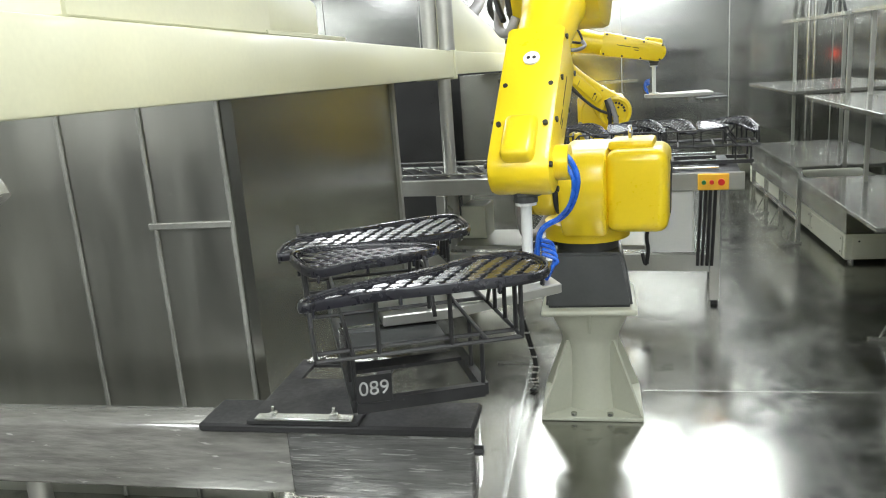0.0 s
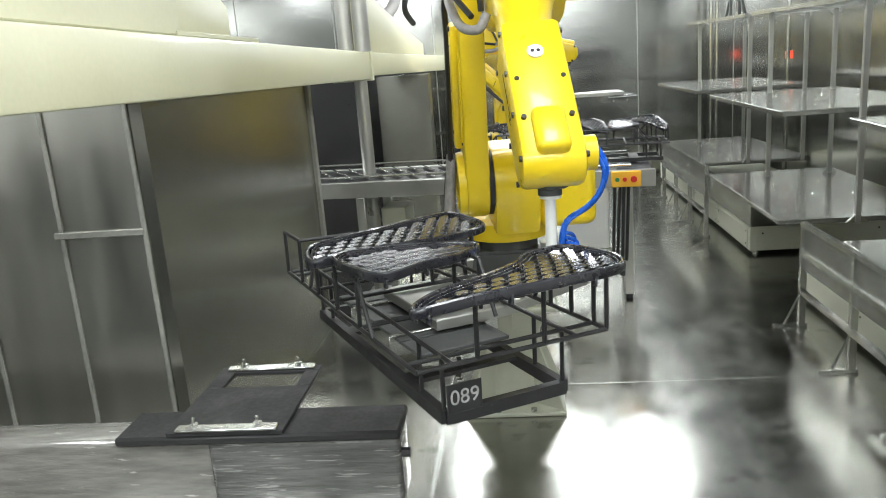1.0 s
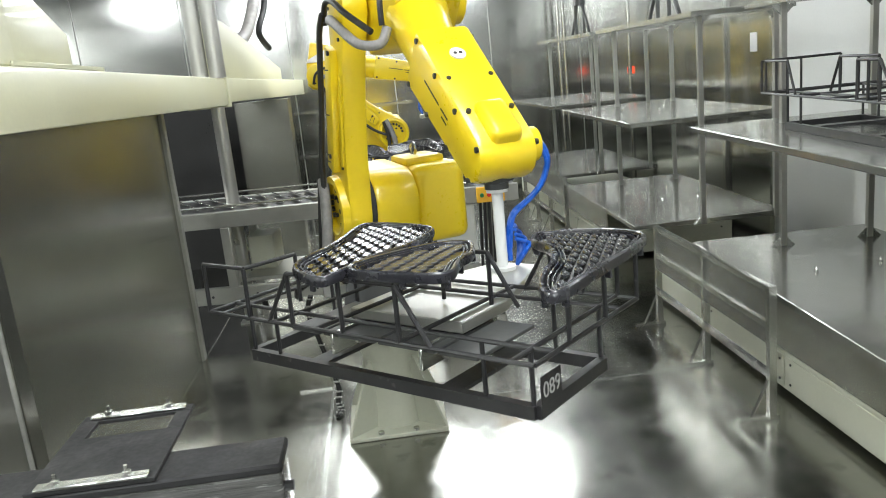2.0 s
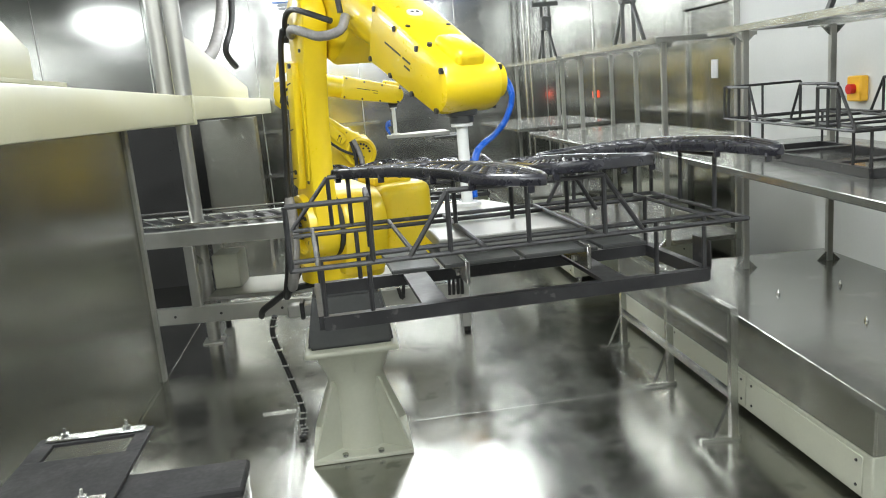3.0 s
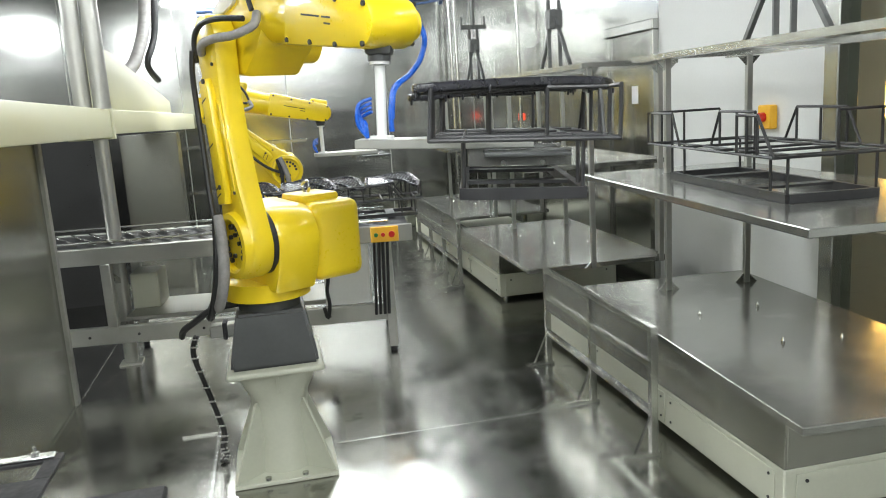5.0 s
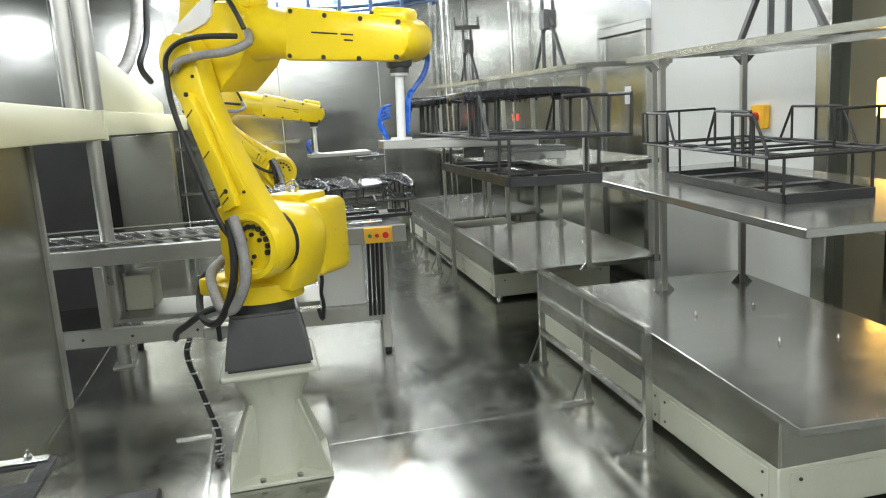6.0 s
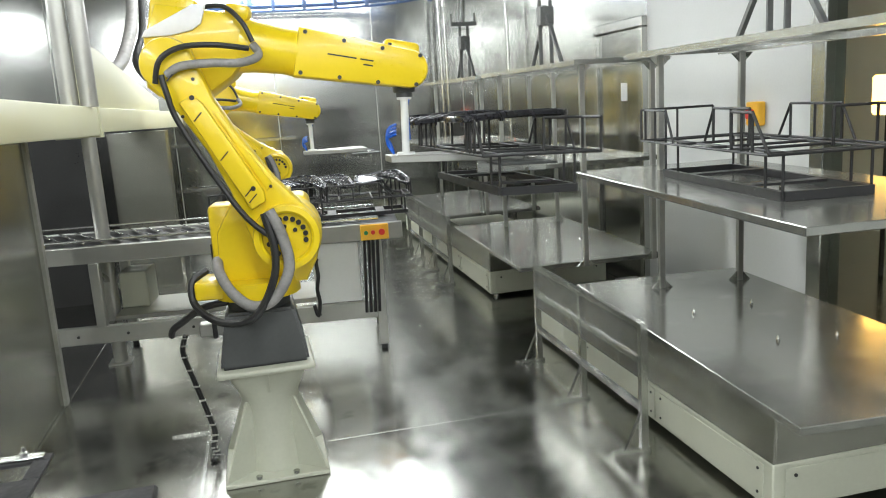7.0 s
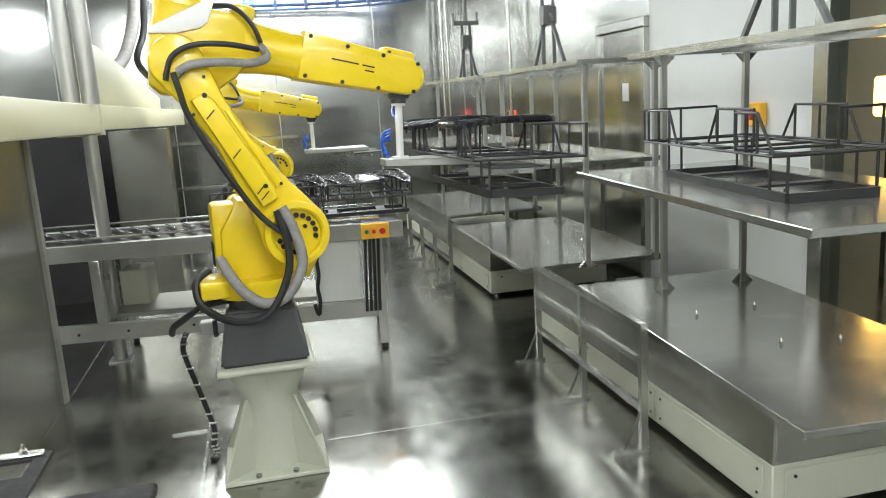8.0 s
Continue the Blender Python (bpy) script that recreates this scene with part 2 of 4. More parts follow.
def booth_beam():
    t = thing("booth_beam", "cream painted box beam over the spray booth opening", "beam", m=pose(-1.0, 0, 1.574, -0.84, 0, 0))
    box_part("main_rail", (-0.28, -1.2, 0.0), (0.0, 5.7, 0.187), M["cream"], t, 0.008, seg=2)
    thin = box_part("thin_rail", (-0.25, 0.0, 0.02), (0.0, 3.7, 0.187), M["cream"], t, 0.008, seg=2)
    thin.matrix_basis = pose(0, 5.705, 0, 0, 0, -3.5)
    box_part("joint_collar", (-0.285, 5.64, -0.012), (0.014, 5.70, 0.2), M["cream"], t, 0.004)
    box_part("bracket_block", (-0.24, 1.42, 0.189), (-0.02, 2.44, 0.56), M["cream"], t, 0.006, "cream bracket block on the beam")
    box_part("bracket_foot", (-0.26, 2.4, 0.189), (-0.015, 3.2, 0.205), M["cream"], t, 0.003)
    bm = add_prism(B(), [(2.442, 0.207), (3.17, 0.207), (3.17, 0.335), (2.75, 0.5), (2.442, 0.5)], -0.26, -0.12, "x", 0.004)
    part("bracket", bm, M["cream"], t, "cream bracket plate set back from the edge")
    bm = add_prism(B(), [(0.02, 0.189), (2.45, 0.189), (2.45, 0.30), (0.25, 0.60), (0.02, 0.60)], -0.2, -0.03, "x", 0.006)
    part("bracket", bm, M["cream"], t, "cream sloping bracket on the beam").matrix_basis = pose(0, 5.74, 0, 0, 0, -3.5)
    # round posts, one below and one above
    post = thing("beam_post", "round grey post carrying the booth beam", "post", m=pose(-1.02, 5.33, 0))
    part("shaft", add_rod(B(), (0, 0, 0.0), (0, 0, 1.49), 0.045, 20), M["dull"], post)
    part("foot_plate", add_box(B(), (-0.07, -0.07, 0), (0.07, 0.07, 0.012)), M["dull"], post)
    duct = thing("round_duct", "two grey round ducts from beam to ceiling", "duct", m=pose(-1.06, 5.45, 0))
    for x in (-0.06, 0.055):
        part("pipe", add_rod(B(), (x, 0, 1.68), (x, 0, CEILING_Z), 0.055, 20), M["dull"], duct)


booth_beam()


def wrapped_beam():
    t = thing("wrapped_beam", "low fixture beam wrapped in clear film and black cloth", "fixture beam")
    box_part("body", (-3.2, 2.10, 0.28), (-0.98, 2.25, 0.52), M["film"], t, 0.02, "beam wrapped in shiny clear film", 3)
    box_part("covered_end", (-0.99, 2.09, 0.27), (-0.39, 2.26, 0.53), M["darkfilm"], t, 0.02, "dark end wrapped in clear film", 3)
    box_part("cloth_cover", (-1.28, 2.08, 0.505), (-0.385, 2.268, 0.536), M["cloth"], t, 0.008, "black cloth lying over the top")
    part("bolt", add_rod(B(), (-0.39, 2.13, 0.44), (-0.365, 2.13, 0.44), 0.016, 8), M["rack"], t)
    for x in (-2.0, -0.9):
        part("leg", add_rod(B(), (x, 2.175, 0.0), (x, 2.175, 0.29), 0.04, 14), M["dull"], t)
    plate = thing("mounting_plate", "black painted mounting plate with a cut-out, bolted on the beam", "plate", m=pose(-0.91, 2.33, 0.537))
    bm = B()
    for lo, hi in (((-0.2, -0.25, 0), (0.17, 0.08, 0.014)), ((-0.2, 0.08, 0), (-0.14, 0.21, 0.014)), ((0.12, 0.08, 0), (0.17, 0.21, 0.014)),
                   ((-0.2, 0.21, 0), (0.17, 0.26, 0.014))):
        add_box(bm, lo, hi, 0.002)
    part("plate", bm, M["cloth"], plate, smooth=False)
    for y in (-0.235, 0.235):
        box_part("clamp_bar", (-0.17, y - 0.02, 0.014), (0.15, y + 0.02, 0.024), M["steel"], plate, 0.003, "bare steel clamp bar")
        for x in (-0.11, 0.09):
            bm = add_rod(B(), (x, y, 0.024), (x, y, 0.036), 0.014, 6)
            add_rod(bm, (x, y, 0.036), (x, y, 0.055), 0.006, 6)
            part("bolt", bm, M["steel"], plate)


wrapped_beam()


# ---- conveyor across the back ----
def conveyor():
    t = thing("roller_conveyor", "stainless slatted conveyor on box legs", "conveyor", m=pose(0, 5.0, 0, 0, 0, -6))
    L0, L1 = -3.2, 0.87
    for y in (-0.03, 0.62):
        box_part("side_rail", (L0, y - 0.025, 0.73), (L1, y + 0.025, 0.835), M["dull"], t, 0.003)
        part("guide_rod", add_rod(B(), (L0, y, 0.868), (L1 - 0.15, y, 0.868), 0.008), M["steel"], t)
        for i in range(7):
            x = L0 + 0.3 + i * 0.58
            part("guide_clip", add_bar(B(), (x, y, 0.835), (x, y, 0.88), 0.03, 0.012), M["steel"], t)
    slat = None
    for i in range(68):
        x = L0 + 0.06 + (i // 2) * 0.115 + (i % 2) * 0.05
        m = pose(x, 0.15 + 0.29 * (i % 2), 0.846, 0, 24, 28)
        if slat is None:
            slat = box_part("slat", (-0.017, -0.12, -0.003), (0.017, 0.12, 0.003), M["steel"], t, 0.001)
            slat.matrix_basis = m
        else:
            same("slat", slat, t, m)
    box_part("bed", (L0, 0.0, 0.77), (L1 - 0.02, 0.59, 0.83), M["rack"], t, 0.002, "dark conveyor bed")
    for x in (-1.05, 0.70):
        for y in (-0.03, 0.62):
            # one leg stands on the lower beam, the others on the floor
            low = 0.325 if x < 0 and y < 0 else 0.03
            box_part("leg", (x - 0.03, y - 0.03, low), (x + 0.03, y + 0.03, 0.73), M["dull"], t, 0.004)
            if low < 0.1:
                part("foot", add_rod(B(), (x, y, 0.0), (x, y, 0.03), 0.022, 10), M["rubber"], t)
        box_part("brace", (x - 0.02, 0.0, 0.26), (x + 0.02, 0.59, 0.30), M["steel"], t, 0.003)
        part("brace", add_bar(B(), (x, 0.0, 0.66), (x, 0.59, 0.38), 0.03, 0.03), M["steel"], t)
    box_part("lower_beam", (-1.6, -0.05, 0.215), (0.70, -0.0, 0.325), M["dull"], t, 0.004)
    for x in (-1.2, -0.9, -0.5, -0.1, 0.3):
        part("bolt", add_rod(B(), (x, -0.056, 0.27), (x, -0.048, 0.27), 0.009, 8), M["rack"], t)
    # drip pan below
    box_part("pan", (-1.0, 0.05, 0.33), (0.55, 0.55, 0.36), M["dull"], t, 0.004)
    box_part("drive_box", (-1.0, 0.25, 0.36), (-0.82, 0.5, 0.60), M["offwhite"], t, 0.008)
    box_part("control_cabinet", (0.28, -0.02, 0.33), (0.58, 0.2, 0.728), M["whitepanel"], t, 0.006, "pale control cabinet under the rail")
    sw = box_part("switch_box", (0.60, -0.085, 0.735), (0.78, -0.056, 0.835), M["orange"], t, 0.005, "orange push-button box")
    for x, mt in ((0.635, "green"), (0.68, "red"), (0.735, "red")):
        part("button", add_rod(B(), (x, -0.102, 0.785), (x, -0.083, 0.785), 0.02 if x > 0.7 else 0.013, 14), M[mt], sw)
    for i in range(4):
        x = 0.62 + i * 0.028
        part("cable", add_tube(B(), [(x, -0.07, 0.735), (x - 0.01, -0.075, 0.5), (x - 0.02, -0.07, 0.26)], 0.010), M["rubber"], t)
    part("cable", add_tube(B(), [(0.316, -0.065, 0.641), (0.304, -0.065, 0.622), (0.309, -0.065, 0.524), (0.296, -0.065, 0.441), (0.305, -0.065, 0.355), (0.288, -0.065, 0.264), (0.268, -0.065, 0.337)], 0.012), M["rubber"], t, "loose black cable end")
    return t


conveyor()


# ---- hanging carriers and the cabinets under them ----
def carrier(x, y, length, yaw, label):
    """Two steel trays and a top frame on a hanger."""
    t = thing("hanging_carrier", label, "carrier", "hanging carriers", pose(x, y, 0, 0, 0, yaw))
    W, L = 0.95, length
    for z in (0.53, 1.16):
        bm = add_box(B(), (0, -L / 2, z - 0.03), (W, L / 2, z), 0.003)
        part("tray", bm, M["tabletop"], t, "grey steel tray with a turned-down rim", smooth=False)
        for px, py in ((0.30, 0.12), (0.42, -0.12), (0.62, 0.14), (0.66, -0.14)):
            bm = add_rod(B(), (px, py * L, z), (px, py * L, z + 0.008), 0.008, 8)
            add_rod(bm, (px, py * L, z + 0.008), (px, py * L, z + 0.024), 0.008, 8, 0.002)
            part("locating_pin", bm, M["steel"], t)
    zt = 1.75
    for px, py in ((0.38, L / 2 - 0.26), (0.83, L / 2 - 0.26), (0.83, -L / 2 - 0.14), (0.38, -L / 2 - 0.14)):
        if length > 1.9 and px < 0.5 and py < 0:
            continue
        part("post", add_bar(B(), (px, py, 0.53), (px, py, zt), 0.028, 0.028, (0, 1, 0)), M["dull"], t)
        for z, s in ((0.53, 1), (zt - 0.02, -1)):
            bm = add_prism(B(), [(px - 0.06, z), (px + 0.06, z), (px, z + s * 0.06)], py - 0.006, py + 0.006, "y")
            part("gusset", bm, M["steel"], t, smooth=False)
    for a, b in (((0.35, -L / 2 - 0.18, zt), (0.35, L / 2 + 0.05, zt)), ((0.38, -L / 2 - 0.14, zt), (0.87, -L / 2 - 0.14, zt)),
                 ((0.38, L / 2 - 0.26, zt), (0.87, L / 2 - 0.26, zt)), ((0.9, -L / 2 - 0.18, zt), (0.9, L / 2 + 0.05, zt))):
        part("top_rail", add_bar(B(), a, b, 0.06, 0.03), M["steel"], t)
    part("hanger_bridge", add_bar(B(), (0.35, 0, zt), (0.9, 0, zt), 0.05, 0.03), M["steel"], t)
    part("hanger_beam", add_bar(B(), (0.55, -0.36, zt + 0.01), (0.55, 0.36, zt + 0.01), 0.04, 0.03), M["steel"], t)
    for y in (-0.32, 0.32):
        part("hanger_strut", add_bar(B(), (0.55, y, zt), (0.55, y * 0.1, 2.13), 0.022, 0.022, (1, 0, 0)), M["hanger"], t)
    for x in (0.51, 0.59):
        part("hanger_stem", add_bar(B(), (x, 0, zt), (x, 0, 2.3), 0.026, 0.012, (0, 1, 0)), M["hanger"], t)
    bm = add_bar(B(), (0.42, 0, 2.30), (0.68, 0, 2.30), 0.05, 0.04)
    add_rod(bm, (0.55, 0, 2.28), (0.55, 0, 2.69), 0.02)
    for e in (-1, 1):
        add_rod(bm, (0.55 + e * 0.12, 0, 2.30), (0.55 + e * 0.12, 0, 2.40), 0.012)
        add_bar(bm, (0.55, 0, 2.12 + 0.06 * e), (0.55, 0.1 * e, 2.12 + 0.06 * e), 0.03, 0.02)
    add_box(bm, (0.50, -0.045, 2.05), (0.60, 0.045, 2.18), 0.004)
    add_bar(bm, (0.42, 0, 2.643), (0.68, 0, 2.643), 0.04, 0.03)
    part("hanger_head", bm, M["hanger"], t)
    return t


CARRIERS = [(1.60, 2.93, 2.0, -3.5, "two-tier steel carrier hung from the overhead rail, holding a rack"),
            (1.53, 5.36, 1.78, -1.0, "empty two-tier steel carrier hung from the overhead rail"),
            (1.58, 7.70, 1.75, 1.0, "empty two-tier steel carrier far down the hanging line")]
carriers = [carrier(*c) for c in CARRIERS]


def base_cabinet(y0, y1, label):
    t = thing("base_cabinet", label, "cabinet", "base cabinets", pose(1.70, 0, 0))
    W = 1.0
    box_part("plinth_box", (0.0, y0, 0.03), (W, y1, 0.215), M["offwhite"], t, 0.006, "off-white painted steel box")
    n = max(2, round((y1 - y0) / 0.85))
    for i in range(n):
        a, b = y0 + 0.05 + i * (y1 - y0 - 0.06) / n, y0 + 0.02 + (i + 1) * (y1 - y0 - 0.06) / n
        p = box_part("side_panel", (-0.006, a, 0.05), (0.0, b, 0.195), M["offwhite"], t, 0.002)
        for yy in (a + 0.03, b - 0.03):
            for zz in (0.075, 0.17):
                part("screw", add_rod(B(), (-0.010, yy, zz), (-0.004, yy, zz), 0.006, 8), M["rack"], p)
    p = box_part("end_panel", (0.05, y0 - 0.006, 0.05), (W - 0.05, y0, 0.195), M["offwhite"], t, 0.002)
    for xx in (0.09, W - 0.09):
        part("screw", add_rod(B(), (xx, y0 - 0.011, 0.165), (xx, y0 - 0.004, 0.165), 0.007, 8), M["rack"], p)
    bm = B()
    add_box(bm, (0.0, y0, 0.215), (0.012, y1, 0.45), 0.002)
    add_box(bm, (0.012, y0, 0.215), (W, y0 + 0.012, 0.45), 0.002)
    part("skirt", bm, M["wall"], t, "stainless skirt above the box", smooth=False)
    for x in (0.06, W - 0.06):
        for y in (y0 + 0.06, (y0 + y1) / 2, y1 - 0.06):
            part("foot", add_rod(B(), (x, y, 0.0), (x, y, 0.032), 0.025, 10), M["steel"], t)
    return t


base_cabinet(2.27, 4.76, "low off-white machine base with a stainless skirt")
base_cabinet(5.77, 9.3, "low off-white machine base on steel feet")


def guard(y0, y1, n):
    """A low stainless fence of frames and sheets."""
    t = thing("guard_fence", "low stainless guard fence with sheet infill on angled feet", "guard fence", "guard fences", pose(1.535, 0, 0))
    for i in range(n):
        y = y0 + i * (y1 - y0) / (n - 1)
        part("post", add_bar(B(), (0, y, 0.001), (0, y, 0.594), 0.032, 0.032, (0, 1, 0)), M["steel"], t)
        part("foot_bar", add_bar(B(), (-0.15, y, 0.010), (0.03, y, 0.010), 0.024, 0.018), M["steel"], t)
        part("foot_strut", add_bar(B(), (-0.09, y, 0.016), (-0.005, y, 0.20), 0.018, 0.006), M["steel"], t)
    for z in (0.58, 0.42, 0.20):
        part("rail", add_bar(B(), (0, y0, z), (0, y1, z), 0.028, 0.026), M["steel"], t)
    part("infill_sheet", add_box(B(), (-0.002, y0, 0.33), (0.002, y1, 0.58)), M["tabletop"], t, smooth=False)
    return t


guard(2.935, 4.24, 3)
guard(6.4, 8.2, 4)


# ---- the racks ----
SIZE = 0.925     # of the rack in the robot's hold, against the one on the tray


def rack(label, m, plate=True, size=1.0):
    A_, B_, HB, AM, BMID, HZ = [q * size for q in (0.997, 0.344, 0.034, 1.117, 0.530, 0.173)]
    t = thing("part_rack", label, "rack", "part racks", m)
    rod = 0.0058

    def r(name, a, b, rr=rod):
        part(name, add_rod(B(), a, b, rr, 8), M["rack"], t)
    a, b = A_ / 2, B_ / 2
    for y in (-b, b):
        part("base_bar", add_bar(B(), (-a, y, HB / 2), (a, y, HB / 2), 0.022, HB), M["rack"], t)
    for x in (-a, a):
        part("base_bar", add_bar(B(), (x, -b, HB / 2), (x, b, HB / 2), 0.022, HB), M["rack"], t)
    for x in (-a * 0.45, a * 0.5):
        part("cross_bar", add_bar(B(), (x, -b, HB - 0.006), (x, b, HB - 0.006), 0.06, 0.010), M["rack"], t)
    for x in (-a + 0.006, -a * 0.76, a * 0.72, a - 0.006):
        for y in (-b, b):
            r("post", (x, y, HB), (x, y, HZ))
    c, d = AM / 2, BMID / 2
    for y in (-d, -b, b, d):
        r("deck_rod", (-c, y, HZ), (c, y, HZ))
    for x in (-c, -a, -a * 0.55, -0.1, a * 0.35, a, c):
        r("deck_rod", (x, -d, HZ), (x, d, HZ))
    H = HZ + 0.145 * size
    # a bent hoop round one corner
    bend = [(-c, -d), (-c + 0.17, -d), (-c + 0.18, -d + 0.17)]
    for p in bend:
        r("hoop_post", (*p, HZ), (*p, H))
    for p, q in zip(bend, bend[1:]):
        r("hoop_rail", (*p, H), (*q, H))
    hoops = [((-c + 0.11, d), (-0.30, d)), ((-0.18, -d), (0.17, -d)), ((-0.10, 0.08), (0.2, 0.08)), ((c, -0.10), (c, d)),
             ((0.28, d), (c - 0.05, d))]
    for p, q in hoops:
        r("hoop_post", (*p, HZ), (*p, H))
        r("hoop_post", (*q, HZ), (*q, H))
        r("hoop_rail", (*p, H), (*q, H))
        mx, my = (p[0] + q[0]) / 2, (p[1] + q[1]) / 2
        r("hoop_post", (mx, my, HZ), (mx, my, H))
    for p, q in (((-0.18, -d), (-0.27, -d)), ((0.17, -d), (0.26, -d)), ((0.2, 0.08), (0.28, 0.08)), ((-c + 0.11, d), (-c, d)), ((0.28, d), (0.20, d))):
        r("hoop_brace", (*p, H), (*q, HZ))
    if plate:
        p = part("number_plate", add_box(B(), (a + 0.011, -b, 0.026), (a + 0.014, -b + 0.088, 0.096), 0.001), M["rack"], t)
        cu = bpy.data.curves.new("digits", "FONT")
        cu.body, cu.size, cu.extrude, cu.align_x, cu.align_y = "089", 0.050, 0.0006, "CENTER", "CENTER"
        tmp = bpy.data.objects.new("digits", cu)
        me = bpy.data.meshes.new_from_object(tmp)
        bpy.data.objects.remove(tmp)
        me.materials.clear()
        me.materials.append(M["stencil"])
        o = new("digits", me)
        o.parent = p
        o.matrix_basis = pose(a + 0.0150, -b + 0.044, 0.062, 90, 0, 90)
        tagged(o, "white stencilled number 089")
    return t


GRILLES = {  # outlines on the rack, each set apart from the next
    "left half": [(-0.22, -0.02), (-0.41, 0.27), (-0.36, 0.305), (-0.15, 0.30), (-0.085, 0.24), (-0.01, 0.05), (0.0, -0.1), (0.035, -0.31),
                  (-0.02, -0.32), (-0.13, -0.28), (-0.17, -0.14)],
    "right half": [(0.27, 0.17), (0.185, 0.33), (0.24, 0.365), (0.40, 0.365), (0.50, 0.32), (0.55, 0.25), (0.585, 0.06), (0.60, -0.11),
                   (0.60, -0.27), (0.56, -0.275), (0.51, -0.2), (0.46, -0.04), (0.37, 0.09)],
    "middle": [(0.03, -0.25), (0.10, -0.288), (0.27, -0.255), (0.315, -0.215), (0.24, -0.09), (0.22, 0.0), (0.105, 0.155), (0.03, 0.10),
               (0.015, -0.05), (0.015, -0.17)]}


def inset(O, d):
    """The outline drawn in by d metres, each corner along its own bisector."""
    k, Q = len(O), []
    turn = sum(O[i][0] * O[(i + 1) % k][1] - O[(i + 1) % k][0] * O[i][1] for i in range(k))
    for i in range(k):
        p, q, r = Vector(O[i - 1]), Vector(O[i]), Vector(O[(i + 1) % k])
        e, f = (q - p).normalized(), (r - q).normalized()
        n = Vector((-(e.y + f.y), e.x + f.x)) * (1 if turn > 0 else -1)
        n = n.normalized() if n.length > 1e-6 else Vector((-e.y, e.x))
        Q.append(tuple(q + n * d))
    return Q


def within(O, x, y):
    c, j = False, len(O) - 1
    for i in range(len(O)):
        if (O[i][1] > y) != (O[j][1] > y) and x < (O[j][0] - O[i][0]) * (y - O[i][1]) / (O[j][1] - O[i][1]) + O[i][0]:
            c = not c
        j = i
    return c


def grille(kind, label):
    """A glossy black car grille piece: rolled rim, two inner lips, staggered blades and clips below."""
    O = GRILLES[kind]
    cx, cy = sum(p[0] for p in O) / len(O), sum(p[1] for p in O) / len(O)
    O = [(p[0] - cx, p[1] - cy) for p in O]
    for _ in range(2):
        Q = []
        for i in range(len(O)):
            p, q = O[i], O[(i + 1) % len(O)]
            Q += [(p[0] * 0.78 + q[0] * 0.22, p[1] * 0.78 + q[1] * 0.22), (p[0] * 0.22 + q[0] * 0.78, p[1] * 0.22 + q[1] * 0.78)]
        O = Q
    t = thing("car_grille", label, "car grille", "car grilles")

    def height(x, y):
        # domed, drooping towards the narrow end
        return 0.016 - 0.12 * x * x - 0.25 * min(0, y + 0.12) ** 2 - 0.05 * y * y

    def loop(profile, name):
        bm = B()
        rows = [[bm.verts.new((x, y, height(x, y) + z)) for x, y in (inset(O, d) if d else O)] for d, z in profile]
        k = len(O)
        for a, b in zip(rows, rows[1:] + rows[:1]):
            for i in range(k):
                bm.faces.new((a[i], a[(i + 1) % k], b[(i + 1) % k], b[i]))
        part(name, bm, M["grille"], t)
    loop([(0.0, -0.018), (-0.002, -0.008), (0.0, 0.002), (0.004, 0.005), (0.009, 0.003), (0.011, -0.002), (0.011, -0.008), (0.003, -0.02)], "rim")
    loop([(0.0145, -0.006), (0.016, 0.0), (0.018, 0.0), (0.0195, -0.006), (0.019, -0.012), (0.015, -0.012)], "inner_lip")
    loop([(0.0235, -0.009), (0.025, -0.003), (0.027, -0.003), (0.0285, -0.009), (0.028, -0.015), (0.024, -0.015)], "inner_lip")
    core, frame_line = inset(O, 0.030), inset(O, 0.026)
    turn = {"left half": 112, "right half": 112, "middle": 70}[kind]
    u = Vector((math.cos(radians(turn)), math.sin(radians(turn))))
    v = Vector((-u.y, u.x))
    blade = None
    for iv in range(-16, 17):
        for iu in range(-10, 11):
            p = u * (iu + 0.5 * (iv % 2)) * 0.060 + v * iv * 0.024
            if not within(core, *p):
                continue
            m = pose(p.x, p.y, height(*p) - 0.008, 14, 0, turn + 6)
            if blade is None:
                bm = add_prism(B(), [(-0.027, -0.002), (-0.014, -0.008), (0.013, -0.009), (0.027, 0.001), (0.014, 0.008), (-0.013, 0.009)], -0.003, 0.004, "z", 0.002, 1)
                blade = part("blade", bm, M["grille"], t)
                blade.matrix_basis = m
            else:
                same("blade", blade, t, m)
    bars = B()
    for way, across, step in ((u, v, 0.024), (v, u, 0.060)):
        for i in range(-14, 15):
            run = [q * 0.012 for q in range(-40, 41) if within(frame_line, *(way * q * 0.012 + across * (i + 0.5) * step))]
            for a, b in zip(run, run[1:]):
                if b - a < 0.0125:
                    p, q = way * a + across * (i + 0.5) * step, way * b + across * (i + 0.5) * step
                    add_bar(bars, (*p, height(*p) - 0.018), (*q, height(*q) - 0.018), 0.006, 0.012)
    part("backing_grid", bars, M["rubber"], t, smooth=False)
    for i in range(0, len(O), 5):
        x, y = inset(O, 0.006)[i]
        part("clip", add_box(B(), (x - 0.008, y - 0.004, height(x, y) - 0.034), (x + 0.008, y + 0.004, height(x, y) - 0.012), 0.002), M["grille"], t)
    return t, (cx, cy)


